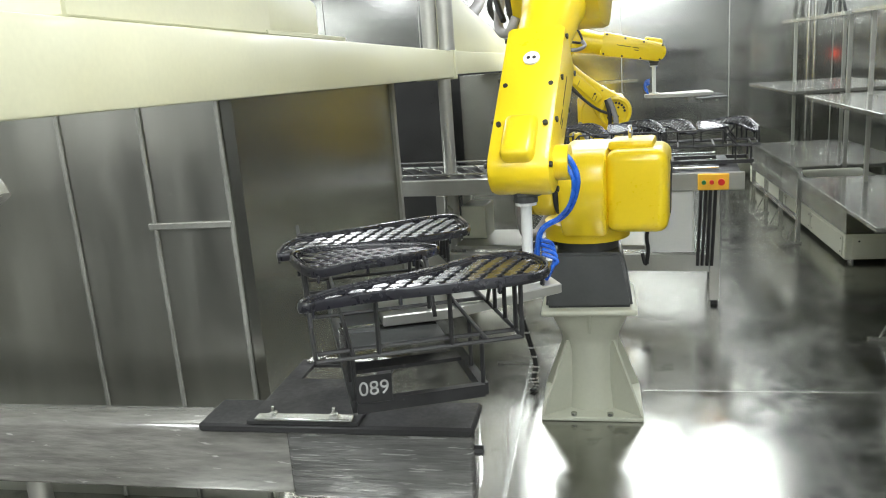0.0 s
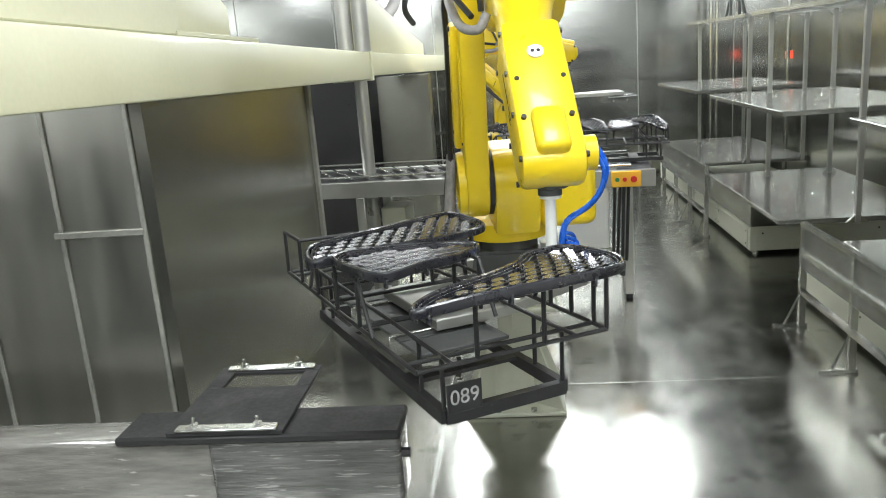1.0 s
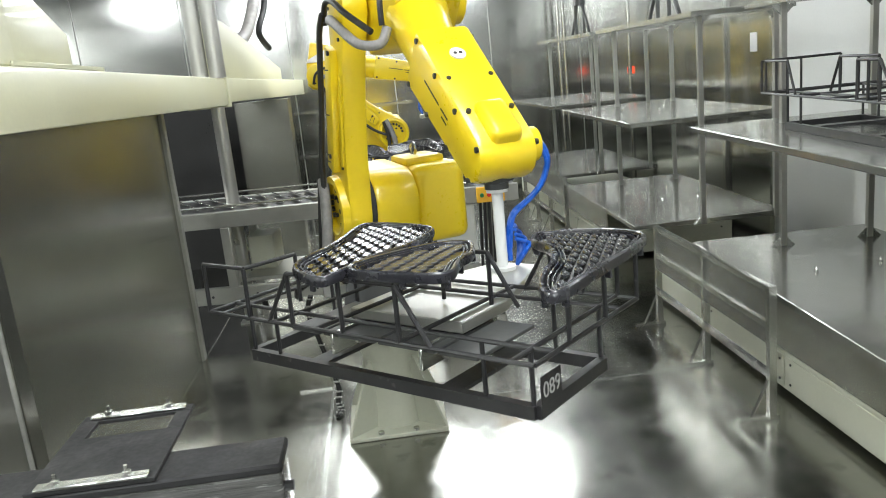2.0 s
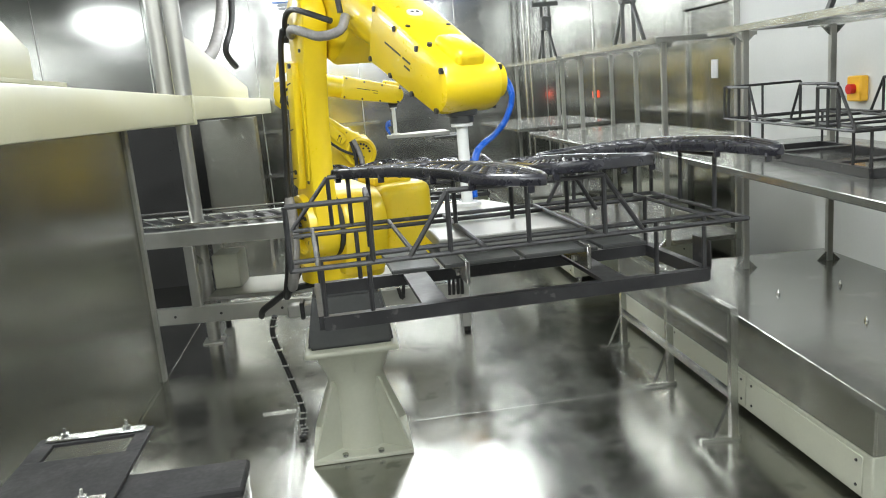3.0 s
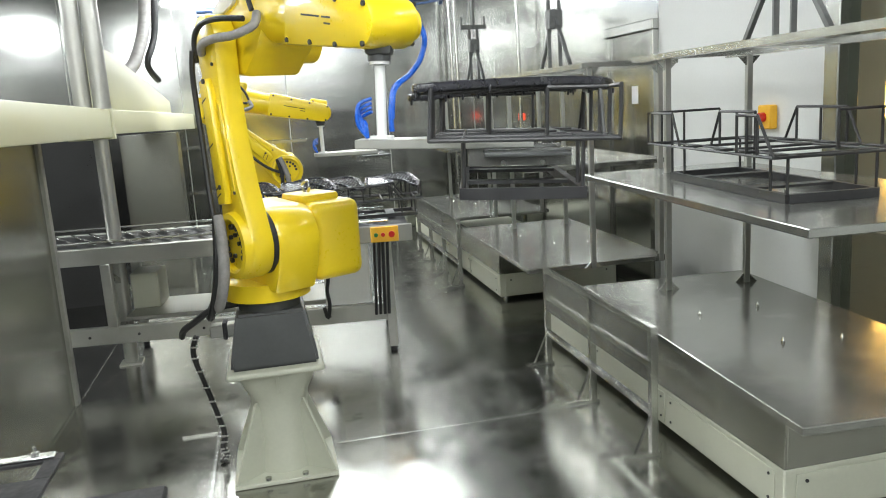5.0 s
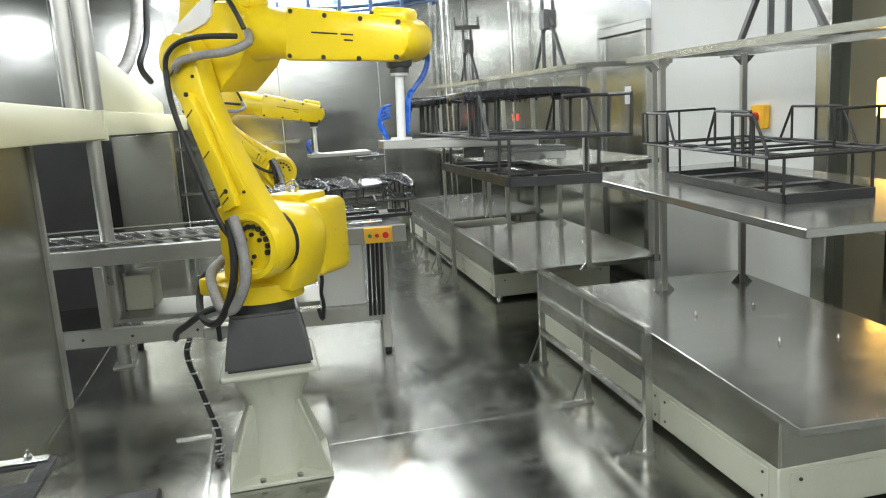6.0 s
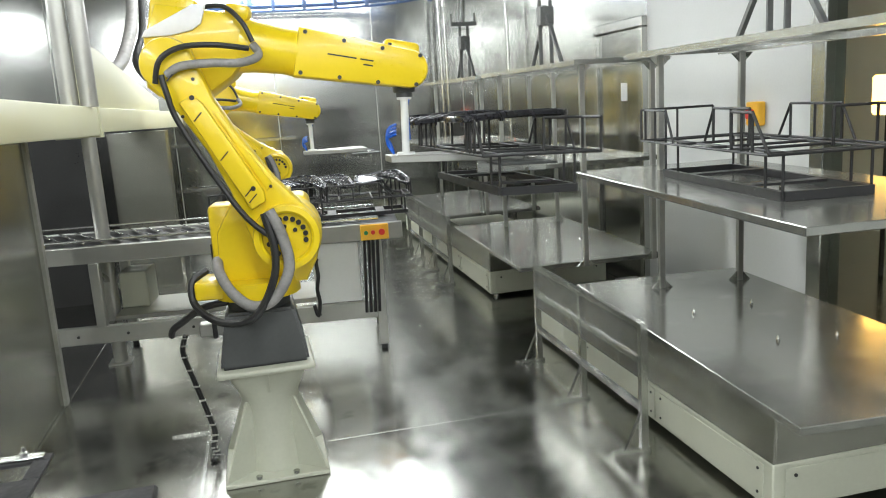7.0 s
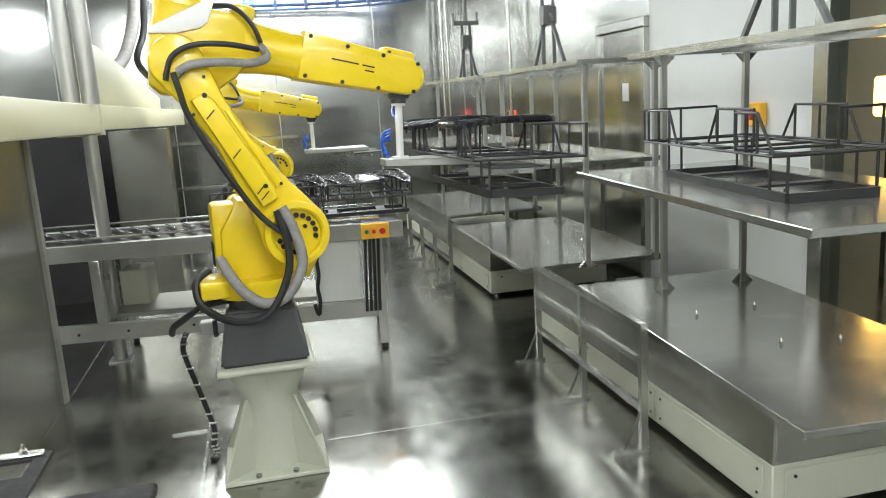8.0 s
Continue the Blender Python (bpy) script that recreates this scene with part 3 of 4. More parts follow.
# the rack's way: seconds, x, y, z, yaw, and its droop about its long and short side
RACK = [(0.0, -0.618, 2.13, 0.787, -67.0, -1.0, -0.8), (0.5, -0.455, 2.11, 0.788, -63.0, -1.2, -0.5), (1.0, -0.284, 2.065, 0.796, -59.4, -1.3, -0.3),
        (1.5, -0.113, 2.003, 0.796, -55.6, -1.0, -0.3), (2.0, 0.035, 1.931, 0.848, -42.3, -1.2, -0.3), (2.75, 0.285, 1.86, 1.03, -8.0, -0.2, 0.2),
        (3.5, 0.533, 1.867, 1.203, 26.2, 1.0, 0.8), (4.0, 0.676, 2.008, 1.303, 49.3, 2.0, 0.9), (4.5, 0.724, 2.191, 1.315, 63.4, 2.3, 0.9),
        (5.15, 0.79, 2.48, 1.322, 78.0, 2.2, 0.8), (5.8, 0.848, 2.792, 1.312, 90.0, 2.2, 0.6), (6.0, 0.945, 2.89, 1.297, 90.2, 2.2, 0.5),
        (6.5, 1.054, 3.11, 1.247, 90.4, 2.2, 0.4), (7.2, 1.061, 3.426, 1.186, 92.0, 2.0, 0.4), (8.0, 1.054, 3.512, 1.169, 92.2, 2.0, 0.5)]


def smooth_rows(rows, times):
    """The rows at other times, by a cubic that does not overshoot."""
    a = np.array(rows)
    ts, out = a[:, 0], []
    slopes = np.zeros_like(a[:, 1:])
    d = np.diff(a[:, 1:], axis=0) / np.diff(ts)[:, None]
    for i in range(1, len(ts) - 1):
        ok = d[i - 1] * d[i] > 0
        slopes[i] = np.where(ok, 2 * d[i - 1] * d[i] / np.where(ok, d[i - 1] + d[i], 1), 0)
    slopes[0], slopes[-1] = d[0], d[-1]
    for t in times:
        i = min(max(int(np.searchsorted(ts, t, "right")) - 1, 0), len(ts) - 2)
        h = ts[i + 1] - ts[i]
        s = (t - ts[i]) / h
        v = ((2 * s**3 - 3 * s**2 + 1) * a[i, 1:] + (s**3 - 2 * s**2 + s) * h * slopes[i]
             + (3 * s**2 - 2 * s**3) * a[i + 1, 1:] + (s**3 - s**2) * h * slopes[i + 1])
        out.append((t, *[float(q) for q in v]))
    return out


STEPS = [i * 0.1 for i in range(81)]
RACK_ROWS = [(t, pose(x, y, z, rx, ry, w)) for t, x, y, z, w, rx, ry in smooth_rows(RACK, STEPS)]

moving_rack = rack("black steel rod rack carrying car grilles, held by the robot", RACK_ROWS[0][1], True, SIZE)
LOADS = []
for kind, tilt, label in (("left half", (-2.5, 2), "glossy black car grille half lying on the rack"), ("right half", (-2.5, -2), "glossy black car grille half lying on the rack"),
                          ("middle", (-3, 0), "glossy black middle grille piece lying on the rack")):
    g, (gx, gy) = grille(kind, label)
    LOADS.append((g, pose(gx, gy, 0.305, *tilt, 0)))
shelf_rack = rack("empty black painted steel rod rack standing on the carrier tray", pose(2.02, 2.86, 1.161, 0, 0, 84.5), False)


# ---- robots ----
J1 = (-0.055, 3.43)
Z_BASE, Z_J2, R_J2, ARM1, FORE, OFFSET = 0.525, 1.075, 0.16, 0.82, 0.925, 0.12
WRIST_UP = 0.115
POST_U, POST_V, POST_LO, POST_HI = [q * SIZE for q in (0.0104, 0.4635, 0.1641, 0.430)]


def round_end(cx, cz, r, a0, a1, n=10):
    return [(cx + r * math.cos(radians(a0 + (a1 - a0) * i / n)), cz + r * math.sin(radians(a0 + (a1 - a0) * i / n))) for i in range(n + 1)]


def bolts(t, pts, axis, r=0.008, h=0.006, mt="rack"):
    one = None
    turn = {"y": (90, 0, 0), "x": (0, 90, 0), "z": (0, 0, 0)}[axis]
    for p in pts:
        m = pose(*p, *turn)
        if one is None:
            one = part("bolt", add_rod(B(), (0, 0, -h), (0, 0, h), r, 8), M[mt], t, "dark bolt head")
            one.matrix_basis = m
        else:
            same("bolt", one, t, m)


def robot(label, m):
    """A yellow six-axis arm; returns the thing and its moving parts."""
    t = thing("handling_robot", label, "robot", "handling robots", m)
    # fixed foot
    bm = B()
    lo, hi, z0, z1 = 0.185, 0.145, 0.0, 0.235
    vs = [bm.verts.new((sx * s, sy * s, z)) for s, z in ((lo, z0), (lo, z0 + 0.03), (hi, z1)) for sx, sy in ((-1, -1), (1, -1), (1, 1), (-1, 1))]
    for r0 in (0, 4):
        for i in range(4):
            bm.faces.new((vs[r0 + i], vs[r0 + (i + 1) % 4], vs[r0 + 4 + (i + 1) % 4], vs[r0 + 4 + i]))
    bm.faces.new(vs[3::-1])
    bm.faces.new(vs[8:12])
    bmesh.ops.bevel(bm, geom=bm.edges[:], offset=0.012, segments=2, affect="EDGES")
    add_rod(bm, (0, 0, 0.23), (0, 0, 0.29), 0.135, 28)
    base = part("base", bm, M["darkgrey"], t, "dark grey cast foot")
    part("plug_box", add_box(B(), (-0.26, -0.1, 0.135), (-0.15, -0.03, 0.19), 0.006), M["dull"], base, "grey plug with a clamp")
    part("plug_clamp", add_box(B(), (-0.205, -0.108, 0.125), (-0.185, -0.022, 0.2), 0.004), M["rack"], base)
    part("supply_hose", add_tube(B(), [(-0.13, -0.06, 0.27), (-0.24, -0.04, 0.25), (-0.33, 0.0, 0.19), (-0.38, 0.04, 0.15), (-0.40, 0.12, 0.10)], 0.015), M["rubber"], base, "black supply hose")
    bolts(base, [(x, y, 0.034) for x in (-0.16, 0.16) for y in (-0.16, 0.16)], "z", 0.011)
    # turret
    zb = Z_J2 - Z_BASE
    bm = B()
    add_rod(bm, (0, 0, 0.285), (0, 0, 0.36), 0.185, 32)
    add_prism(bm, [(-0.15, 0.33), (0.22, 0.33), (0.27, 0.42)] + round_end(R_J2 + 0.0, zb + 0.0, 0.14, -20, 95, 8) + [(-0.06, zb + 0.15), (-0.14, zb + 0.02)], -0.075, 0.12, "y", 0.02)
    turret = part("turret", bm, M["yellow"], t, "yellow cast turret")
    bm = add_box(B(), (-0.08, 0.115, 0.345), (0.25, 0.36, zb + 0.135), 0.045, 4)
    part("gear_housing", bm, M["yellow"], turret, "yellow rounded gear housing")
    part("lid", add_box(B(), (-0.03, 0.12, zb + 0.125), (0.17, 0.30, zb + 0.165), 0.014, 2), M["yellow"], turret)
    part("seal_ring", add_rod(B(), (R_J2, -0.092, zb), (R_J2, -0.072, zb), 0.136, 32), M["rubber"], turret, "black rubber seal at the joint")
    part("back_cover", add_box(B(), (-0.17, -0.055, 0.40), (-0.06, 0.115, zb + 0.135), 0.02, 2), M["yellow"], turret)
    part("cable_slot", add_box(B(), (-0.178, -0.03, 0.42), (-0.168, 0.05, 0.52), 0.006, 1), M["rubber"], turret, "dark cable opening")
    bolts(turret, [(x, 0.343, z) for x, z in ((0.12, zb + 0.05), (0.16, 0.42), (-0.04, 0.42))], "y", 0.007, 0.004)
    bolts(turret, [(-0.12 + 0.045 * i, -0.077, 0.345) for i in range(6)], "y", 0.006, 0.004)
    part("seam", add_tube(B(), [(0.03, 0.30, zb + 0.134), (0.05, 0.361, zb + 0.06), (0.06, 0.362, zb - 0.02), (0.1, 0.361, 0.4)], 0.004, 6), M["rubber"], turret)
    bm = B()
    add_tube(bm, [(0.05, 0.2, zb + 0.16), (0.03, 0.2, zb + 0.195), (0.07, 0.2, zb + 0.215), (0.09, 0.2, zb + 0.19), (0.07, 0.2, zb + 0.16)], 0.007)
    part("lifting_eye", bm, M["steel"], turret, "steel lifting eye")
    bm = add_box(B(), (-0.25, -0.13, 0.295), (-0.12, 0.06, 0.375), 0.015, 2)
    part("connector_block", bm, M["yellow"], turret)
    # cables at the foot
    part("cable", add_tube(B(), [(R_J2 - 0.08, -0.235, zb + 0.11), (R_J2 - 0.05, -0.26, zb - 0.04), (R_J2 - 0.07, -0.27, 0.38), (0.0, -0.27, 0.24), (-0.14, -0.22, 0.22), (-0.25, -0.13, 0.28), (-0.26, -0.08, 0.37), (-0.2, -0.04, 0.41)], 0.016), M["rubber"], turret)
    part("sleeve", add_tube(B(), [(R_J2 - 0.06, -0.23, zb + 0.12), (R_J2 - 0.015, -0.245, zb + 0.01), (R_J2 + 0.0, -0.26, 0.43), (R_J2 - 0.07, -0.26, 0.31), (0.0, -0.24, 0.28), (-0.08, -0.2, 0.33), (-0.13, -0.16, 0.41), (-0.15, -0.06, 0.45)], 0.023, 10), M["sleeve"], turret, "grey cloth cable sleeve")
    # upper arm, J2 at its origin, J3 at (0, 0, ARM1)
    bm = B()
    o = round_end(0, 0, 0.142, 160, 380, 20) + [(0.088, 0.24), (0.066, 0.44), (0.062, 0.62)] + round_end(-0.015, ARM1, 0.105, 0, 180, 14) + [(-0.085, 0.64), (-0.074, 0.46), (-0.092, 0.24)]
    add_prism(bm, o, -0.19, -0.09, "y", 0.018)
    upper = part("upper_arm", bm, M["yellow"], t, "yellow upper arm")
    bm = add_prism(B(), [(-0.055, 0.17), (0.012, 0.17), (0.03, 0.21), (0.022, ARM1 - 0.2), (0.005, ARM1 - 0.15), (-0.055, ARM1 - 0.15)], -0.222, -0.18, "y", 0.012)
    part("cover_rib", bm, M["yellow"], upper)
    part("web", add_prism(B(), [(0.036, 0.2), (0.072, 0.22), (0.052, 0.56), (0.032, 0.58)], -0.197, -0.186, "y", 0.006), M["yellow"], upper)
    # bearing bowl: a raised lip round a sunk disc
    bm = B()
    k, rows = 36, []
    for r_, y_ in ((0.140, -0.186), (0.134, -0.217), (0.112, -0.220), (0.102, -0.212), (0.098, -0.193), (0.0, -0.193)):
        rows.append([bm.verts.new((r_ * math.cos(2 * math.pi * i / k), y_, r_ * math.sin(2 * math.pi * i / k))) for i in range(k)] if r_ else [bm.verts.new((0, y_, 0))])
    for p, q in zip(rows, rows[1:]):
        for i in range(k):
            bm.faces.new((p[i], p[(i + 1) % k], q[(i + 1) % k], q[i]) if len(q) > 1 else (p[i], p[(i + 1) % k], q[0]))
    part("joint_cover", bm, M["yellow"], upper, "yellow bearing bowl with a raised lip")
    bolts(upper, [(0.078 * math.cos(radians(a)), -0.197, 0.078 * math.sin(radians(a))) for a in (-40, -20, 0, 20, 40, 60, 80, 100, 170, 190, 210, 230)], "y", 0.011, 0.008)
    bolts(upper, [(0.045 * math.cos(radians(a)), -0.197, 0.045 * math.sin(radians(a))) for a in (10, 70, 130, 250)], "y", 0.009, 0.008)
    bolts(upper, [(0.0, -0.223, z) for z in (0.24, 0.66)], "y", 0.010, 0.004)
    bolts(upper, [(x, -0.192, z) for x, z in ((0.06, 0.21), (0.055, 0.24), (-0.075, 0.62), (0.04, 0.72), (-0.08, 0.80))], "y", 0.007, 0.004)
    for z in (0.2, 0.23, 0.40, 0.58, 0.76):
        part("reference_mark", add_bar(B(), (-0.045, -0.2225, z), (0.0, -0.2225, z + 0.015), 0.002, 0.005), M["rubber"], upper)
    part("cable", add_tube(B(), [(-0.02, -0.24, -0.02), (-0.085, -0.235, 0.15), (-0.10, -0.225, 0.4), (-0.095, -0.225, 0.62), (-0.07, -0.23, ARM1 - 0.1), (-0.05, -0.225, ARM1 - 0.03)], 0.012), M["rubber"], upper, "black cable along the arm")
    # forearm, J3 at its origin, wrist at (FORE, 0, OFFSET)
    bm = B()
    add_prism(bm, [(-0.10, -0.11), (-0.05, -0.14), (0.12, -0.13), (0.23, -0.02), (0.27, 0.05), (0.27, 0.2), (0.2, 0.235), (-0.10, 0.225), (-0.13, 0.08)], -0.085, 0.17, "y", 0.025)
    add_box(bm, (-0.12, -0.075, 0.1), (0.06, 0.13, 0.265), 0.022, 2)
    add_box(bm, (0.17, -0.07, 0.21), (0.27, 0.06, 0.275), 0.02, 2)
    fore = part("forearm", bm, M["yellow"], t, "yellow forearm")
    part("elbow_motor", add_rod(B(), (-0.02, 0.18, 0.0), (-0.02, 0.30, 0.0), 0.10, 20), M["yellow"], fore)
    bm = B()
    k = 24
    prev = None
    for x, ry, rz in ((0.24, 0.115, 0.118), (0.31, 0.10, 0.105), (0.42, 0.088, 0.095), (0.50, 0.095, 0.10)):
        ring = [bm.verts.new((x, 0.05 * max(0, 1 - x / 0.4) + ry * math.cos(2 * math.pi * i / k), OFFSET + rz * math.sin(2 * math.pi * i / k))) for i in range(k)]
        if prev:
            for i in range(k):
                bm.faces.new((prev[i], prev[(i + 1) % k], ring[(i + 1) % k], ring[i]))
        prev = ring
    bm.faces.new(prev)
    part("forearm_tube", bm, M["yellow"], fore)
    bm = B()
    add_prism(bm, [(0.47, OFFSET - 0.10), (FORE, OFFSET - 0.075)] + round_end(FORE + 0.02, OFFSET + 0.005, 0.08, -80, 80, 8) + [(0.47, OFFSET + 0.105)], -0.095, 0.095, "y", 0.018)
    wristbox = part("wrist_box", bm, M["yellow"], fore)
    bolts(wristbox, [(x, s * 0.096, z) for s in (-1, 1) for x, z in ((0.50, OFFSET + 0.085), (0.66, OFFSET + 0.075), (0.82, OFFSET + 0.07), (0.98, OFFSET + 0.065), (0.50, OFFSET - 0.08), (0.66, OFFSET - 0.075), (0.82, OFFSET - 0.07), (0.98, OFFSET - 0.055))], "y", 0.009, 0.004)
    bolts(wristbox, [(x, y, OFFSET + 0.09) for x in (0.55, 0.7, 0.85) for y in (-0.07, 0.07)], "z", 0.008, 0.008)
    for sy in (-1, 1):
        for x0, x1, z in ((0.60, 0.72, 0.012), (0.735, 0.79, 0.012), (0.75, 0.79, -0.008)):
            part("label_bar", add_bar(B(), (x0, sy * 0.0955, OFFSET + z), (x1, sy * 0.0955, OFFSET + z), 0.001, 0.006), M["rubber"], wristbox)
    part("wrist_cap", add_rod(B(), (FORE, -0.08, OFFSET), (FORE, 0.135, OFFSET), 0.052, 24), M["yellow"], fore)
    part("wrist_motor", add_box(B(), (FORE - 0.10, -0.05, OFFSET + 0.04), (FORE + 0.055, 0.05, OFFSET + 0.118), 0.022, 3), M["yellow"], fore)
    disc = part("warning_label", add_rod(B(), (0.60, 0, OFFSET + 0.1), (0.60, 0, OFFSET + 0.106), 0.026, 18), M["white"], fore, "round white warning label")
    for y in (-0.009, 0.009):
        part("label_mark", add_rod(B(), (0.60, y, OFFSET + 0.106), (0.60, y, OFFSET + 0.1075), 0.006, 10), M["rubber"], disc)
    part("sleeve", add_tube(B(), [(0.0, -0.205, -0.05), (0.05, -0.22, -0.01), (0.16, -0.215, 0.02), (0.27, -0.19, 0.04), (0.33, -0.14, 0.08), (0.30, -0.11, 0.12)], 0.017, 10), M["sleeve"], fore, "grey cloth cable sleeve")
    part("cable", add_tube(B(), [(-0.04, -0.21, -0.09), (-0.03, -0.22, 0.0), (0.04, -0.22, 0.06), (0.16, -0.21, 0.09), (0.29, -0.16, 0.10)], 0.011), M["rubber"], fore)
    part("cable", add_tube(B(), [(0.08, -0.07, 0.235), (0.17, -0.10, 0.25), (0.25, -0.13, 0.2), (0.30, -0.13, 0.13)], 0.010), M["rubber"], fore)
    bm = add_prism(B(), [(-0.13, 0.08), (-0.12, 0.11), (0.05, 0.24), (0.10, 0.245), (0.09, 0.17), (0.06, 0.14), (-0.02, 0.105)], -0.10, -0.078, "y", 0.006)
    part("sheet_wrap", bm, M["white"], fore, "white cloth tucked over the motor")
    # gripper, in the rack's own space
    bm = B()
    add_rod(bm, (POST_U, POST_V, POST_HI), (POST_U, POST_V, POST_HI + 0.022), 0.036, 24)
    add_box(bm, (POST_U - 0.043, POST_V - 0.043, POST_HI + 0.018), (POST_U + 0.043, POST_V + 0.043, POST_HI + 0.068), 0.012, 2)
    grip = part("gripper", bm, M["darkgrey"], t, "dark wrist flange with the gripper below")
    part("wrist_hub", add_box(B(), (POST_U - 0.050, POST_V - 0.050, POST_HI + 0.066), (POST_U + 0.050, POST_V + 0.050, POST_HI + WRIST_UP + 0.05), 0.02, 3), M["yellow"], grip, "yellow wrist hub")
    bm = add_rod(B(), (POST_U, POST_V, POST_LO), (POST_U, POST_V, POST_HI), 0.017, 20)
    add_rod(bm, (POST_U, POST_V, POST_HI - 0.01), (POST_U, POST_V, POST_HI), 0.032, 20)
    add_rod(bm, (POST_U, POST_V, POST_LO), (POST_U, POST_V, POST_LO + 0.01), 0.04, 20)
    part("gripper_post", bm, M["whitepanel"], grip, "pale grey pipe")
    bm = add_prism(B(), [(POST_U - 0.07, POST_V + 0.08), (POST_U + 0.07, POST_V + 0.08), (0.2, 0.15), (0.2, -0.05), (-0.17, -0.05), (-0.17, 0.15)], POST_LO - 0.03, POST_LO, "z", 0.003, 1)
    part("gripper_plate", bm, M["dull"], grip, "bare aluminium plate")
    bm = B()
    for x0, x1 in ((-0.30, -0.19), (-0.18, 0.0), (0.01, 0.19), (0.20, 0.31)):
        add_box(bm, (x0, -0.15, POST_LO - 0.048), (x1, 0.10, POST_LO - 0.038), 0.002)
    part("clamp_plate", bm, M["darkgrey"], grip, "dark clamp plates under the deck", smooth=False)
    for u in (-0.13, 0.16):
        q = box_part("gripper_cheek", (u - 0.005, -0.17, 0.065), (u + 0.005, 0.15, POST_LO - 0.03), M["steel"], grip, 0.002)
        bolts(q, [(u, v, z) for v in (-0.08, 0.04) for z in (0.075, 0.105)], "x", 0.008, 0.010, "dull")
    hose = part("air_hose", add_tube(B(), [(0.0, 0.09, 0.02), (0.02, 0.13, 0.02), (0.03, 0.16, -0.04), (0.02, 0.145, -0.11), (0.0, 0.11, -0.16), (0.0, 0.045, -0.20), (0.0, 0.026, -0.27), (0.0, 0.024, -0.34)], 0.009), M["blue"], t, "blue air hose looping from the wrist")
    part("air_line", add_tube(B(), [(0.0, 0.09, 0.0), (0.03, 0.125, 0.0), (0.04, 0.15, -0.05), (0.03, 0.135, -0.12), (0.01, 0.09, -0.17), (0.01, 0.04, -0.21), (0.01, 0.024, -0.30)], 0.006), M["blue"], hose)
    for i in range(4):
        w = 0.014 * i
        part("air_hose", add_tube(B(), [(POST_U + 0.03, POST_V + 0.035, POST_LO + 0.13 - w), (POST_U + 0.01 + w, POST_V + 0.075, POST_LO + 0.11 - w), (POST_U + 0.01 + w, POST_V + 0.08 - w / 2, POST_LO + 0.05), (POST_U + 0.02, POST_V + 0.05, POST_LO + 0.004)], 0.006), M["blue"], grip, "blue air hose")
    return t, turret, upper, fore, grip, hose


def reach(x, y, z):
    """Joint poses that bring the wrist to a place in the robot's own space."""
    head = math.atan2(y, x)
    r, h = math.hypot(x, y) - R_J2, z - (Z_J2 - Z_BASE)
    L2, beta = math.hypot(FORE, OFFSET), math.atan2(OFFSET, FORE)
    d = min(math.hypot(r, h), ARM1 + L2 - 0.001)
    up = math.atan2(h, r) + math.acos((ARM1**2 + d * d - L2**2) / (2 * ARM1 * d))
    ex, ez = R_J2 + ARM1 * math.cos(up), Z_J2 - Z_BASE + ARM1 * math.sin(up)
    down = math.atan2(z - ez, math.hypot(x, y) - ex) - beta
    spin = Matrix.Rotation(head, 4, "Z")
    return (spin, spin @ Matrix.Translation((R_J2, 0, Z_J2 - Z_BASE)) @ Matrix.Rotation(radians(90) - up, 4, "Y"),
            spin @ Matrix.Translation((ex, 0, ez)) @ Matrix.Rotation(-down, 4, "Y"))


ROOT = Matrix.Translation((*J1, Z_BASE))
main_robot = robot("yellow six-axis handling robot on a pedestal", ROOT)


def robot_rows(rows):
    out = ([], [], [], [], [])
    for t, m in rows:
        g = ROOT.inverted() @ m
        wrist = g @ Vector((POST_U, POST_V, POST_HI + WRIST_UP))
        a, b, c = reach(*wrist)
        for rows_of, q in zip(out, (a, b, c, g, Matrix.Translation(wrist) @ a)):
            rows_of.append((t, q))
    return out


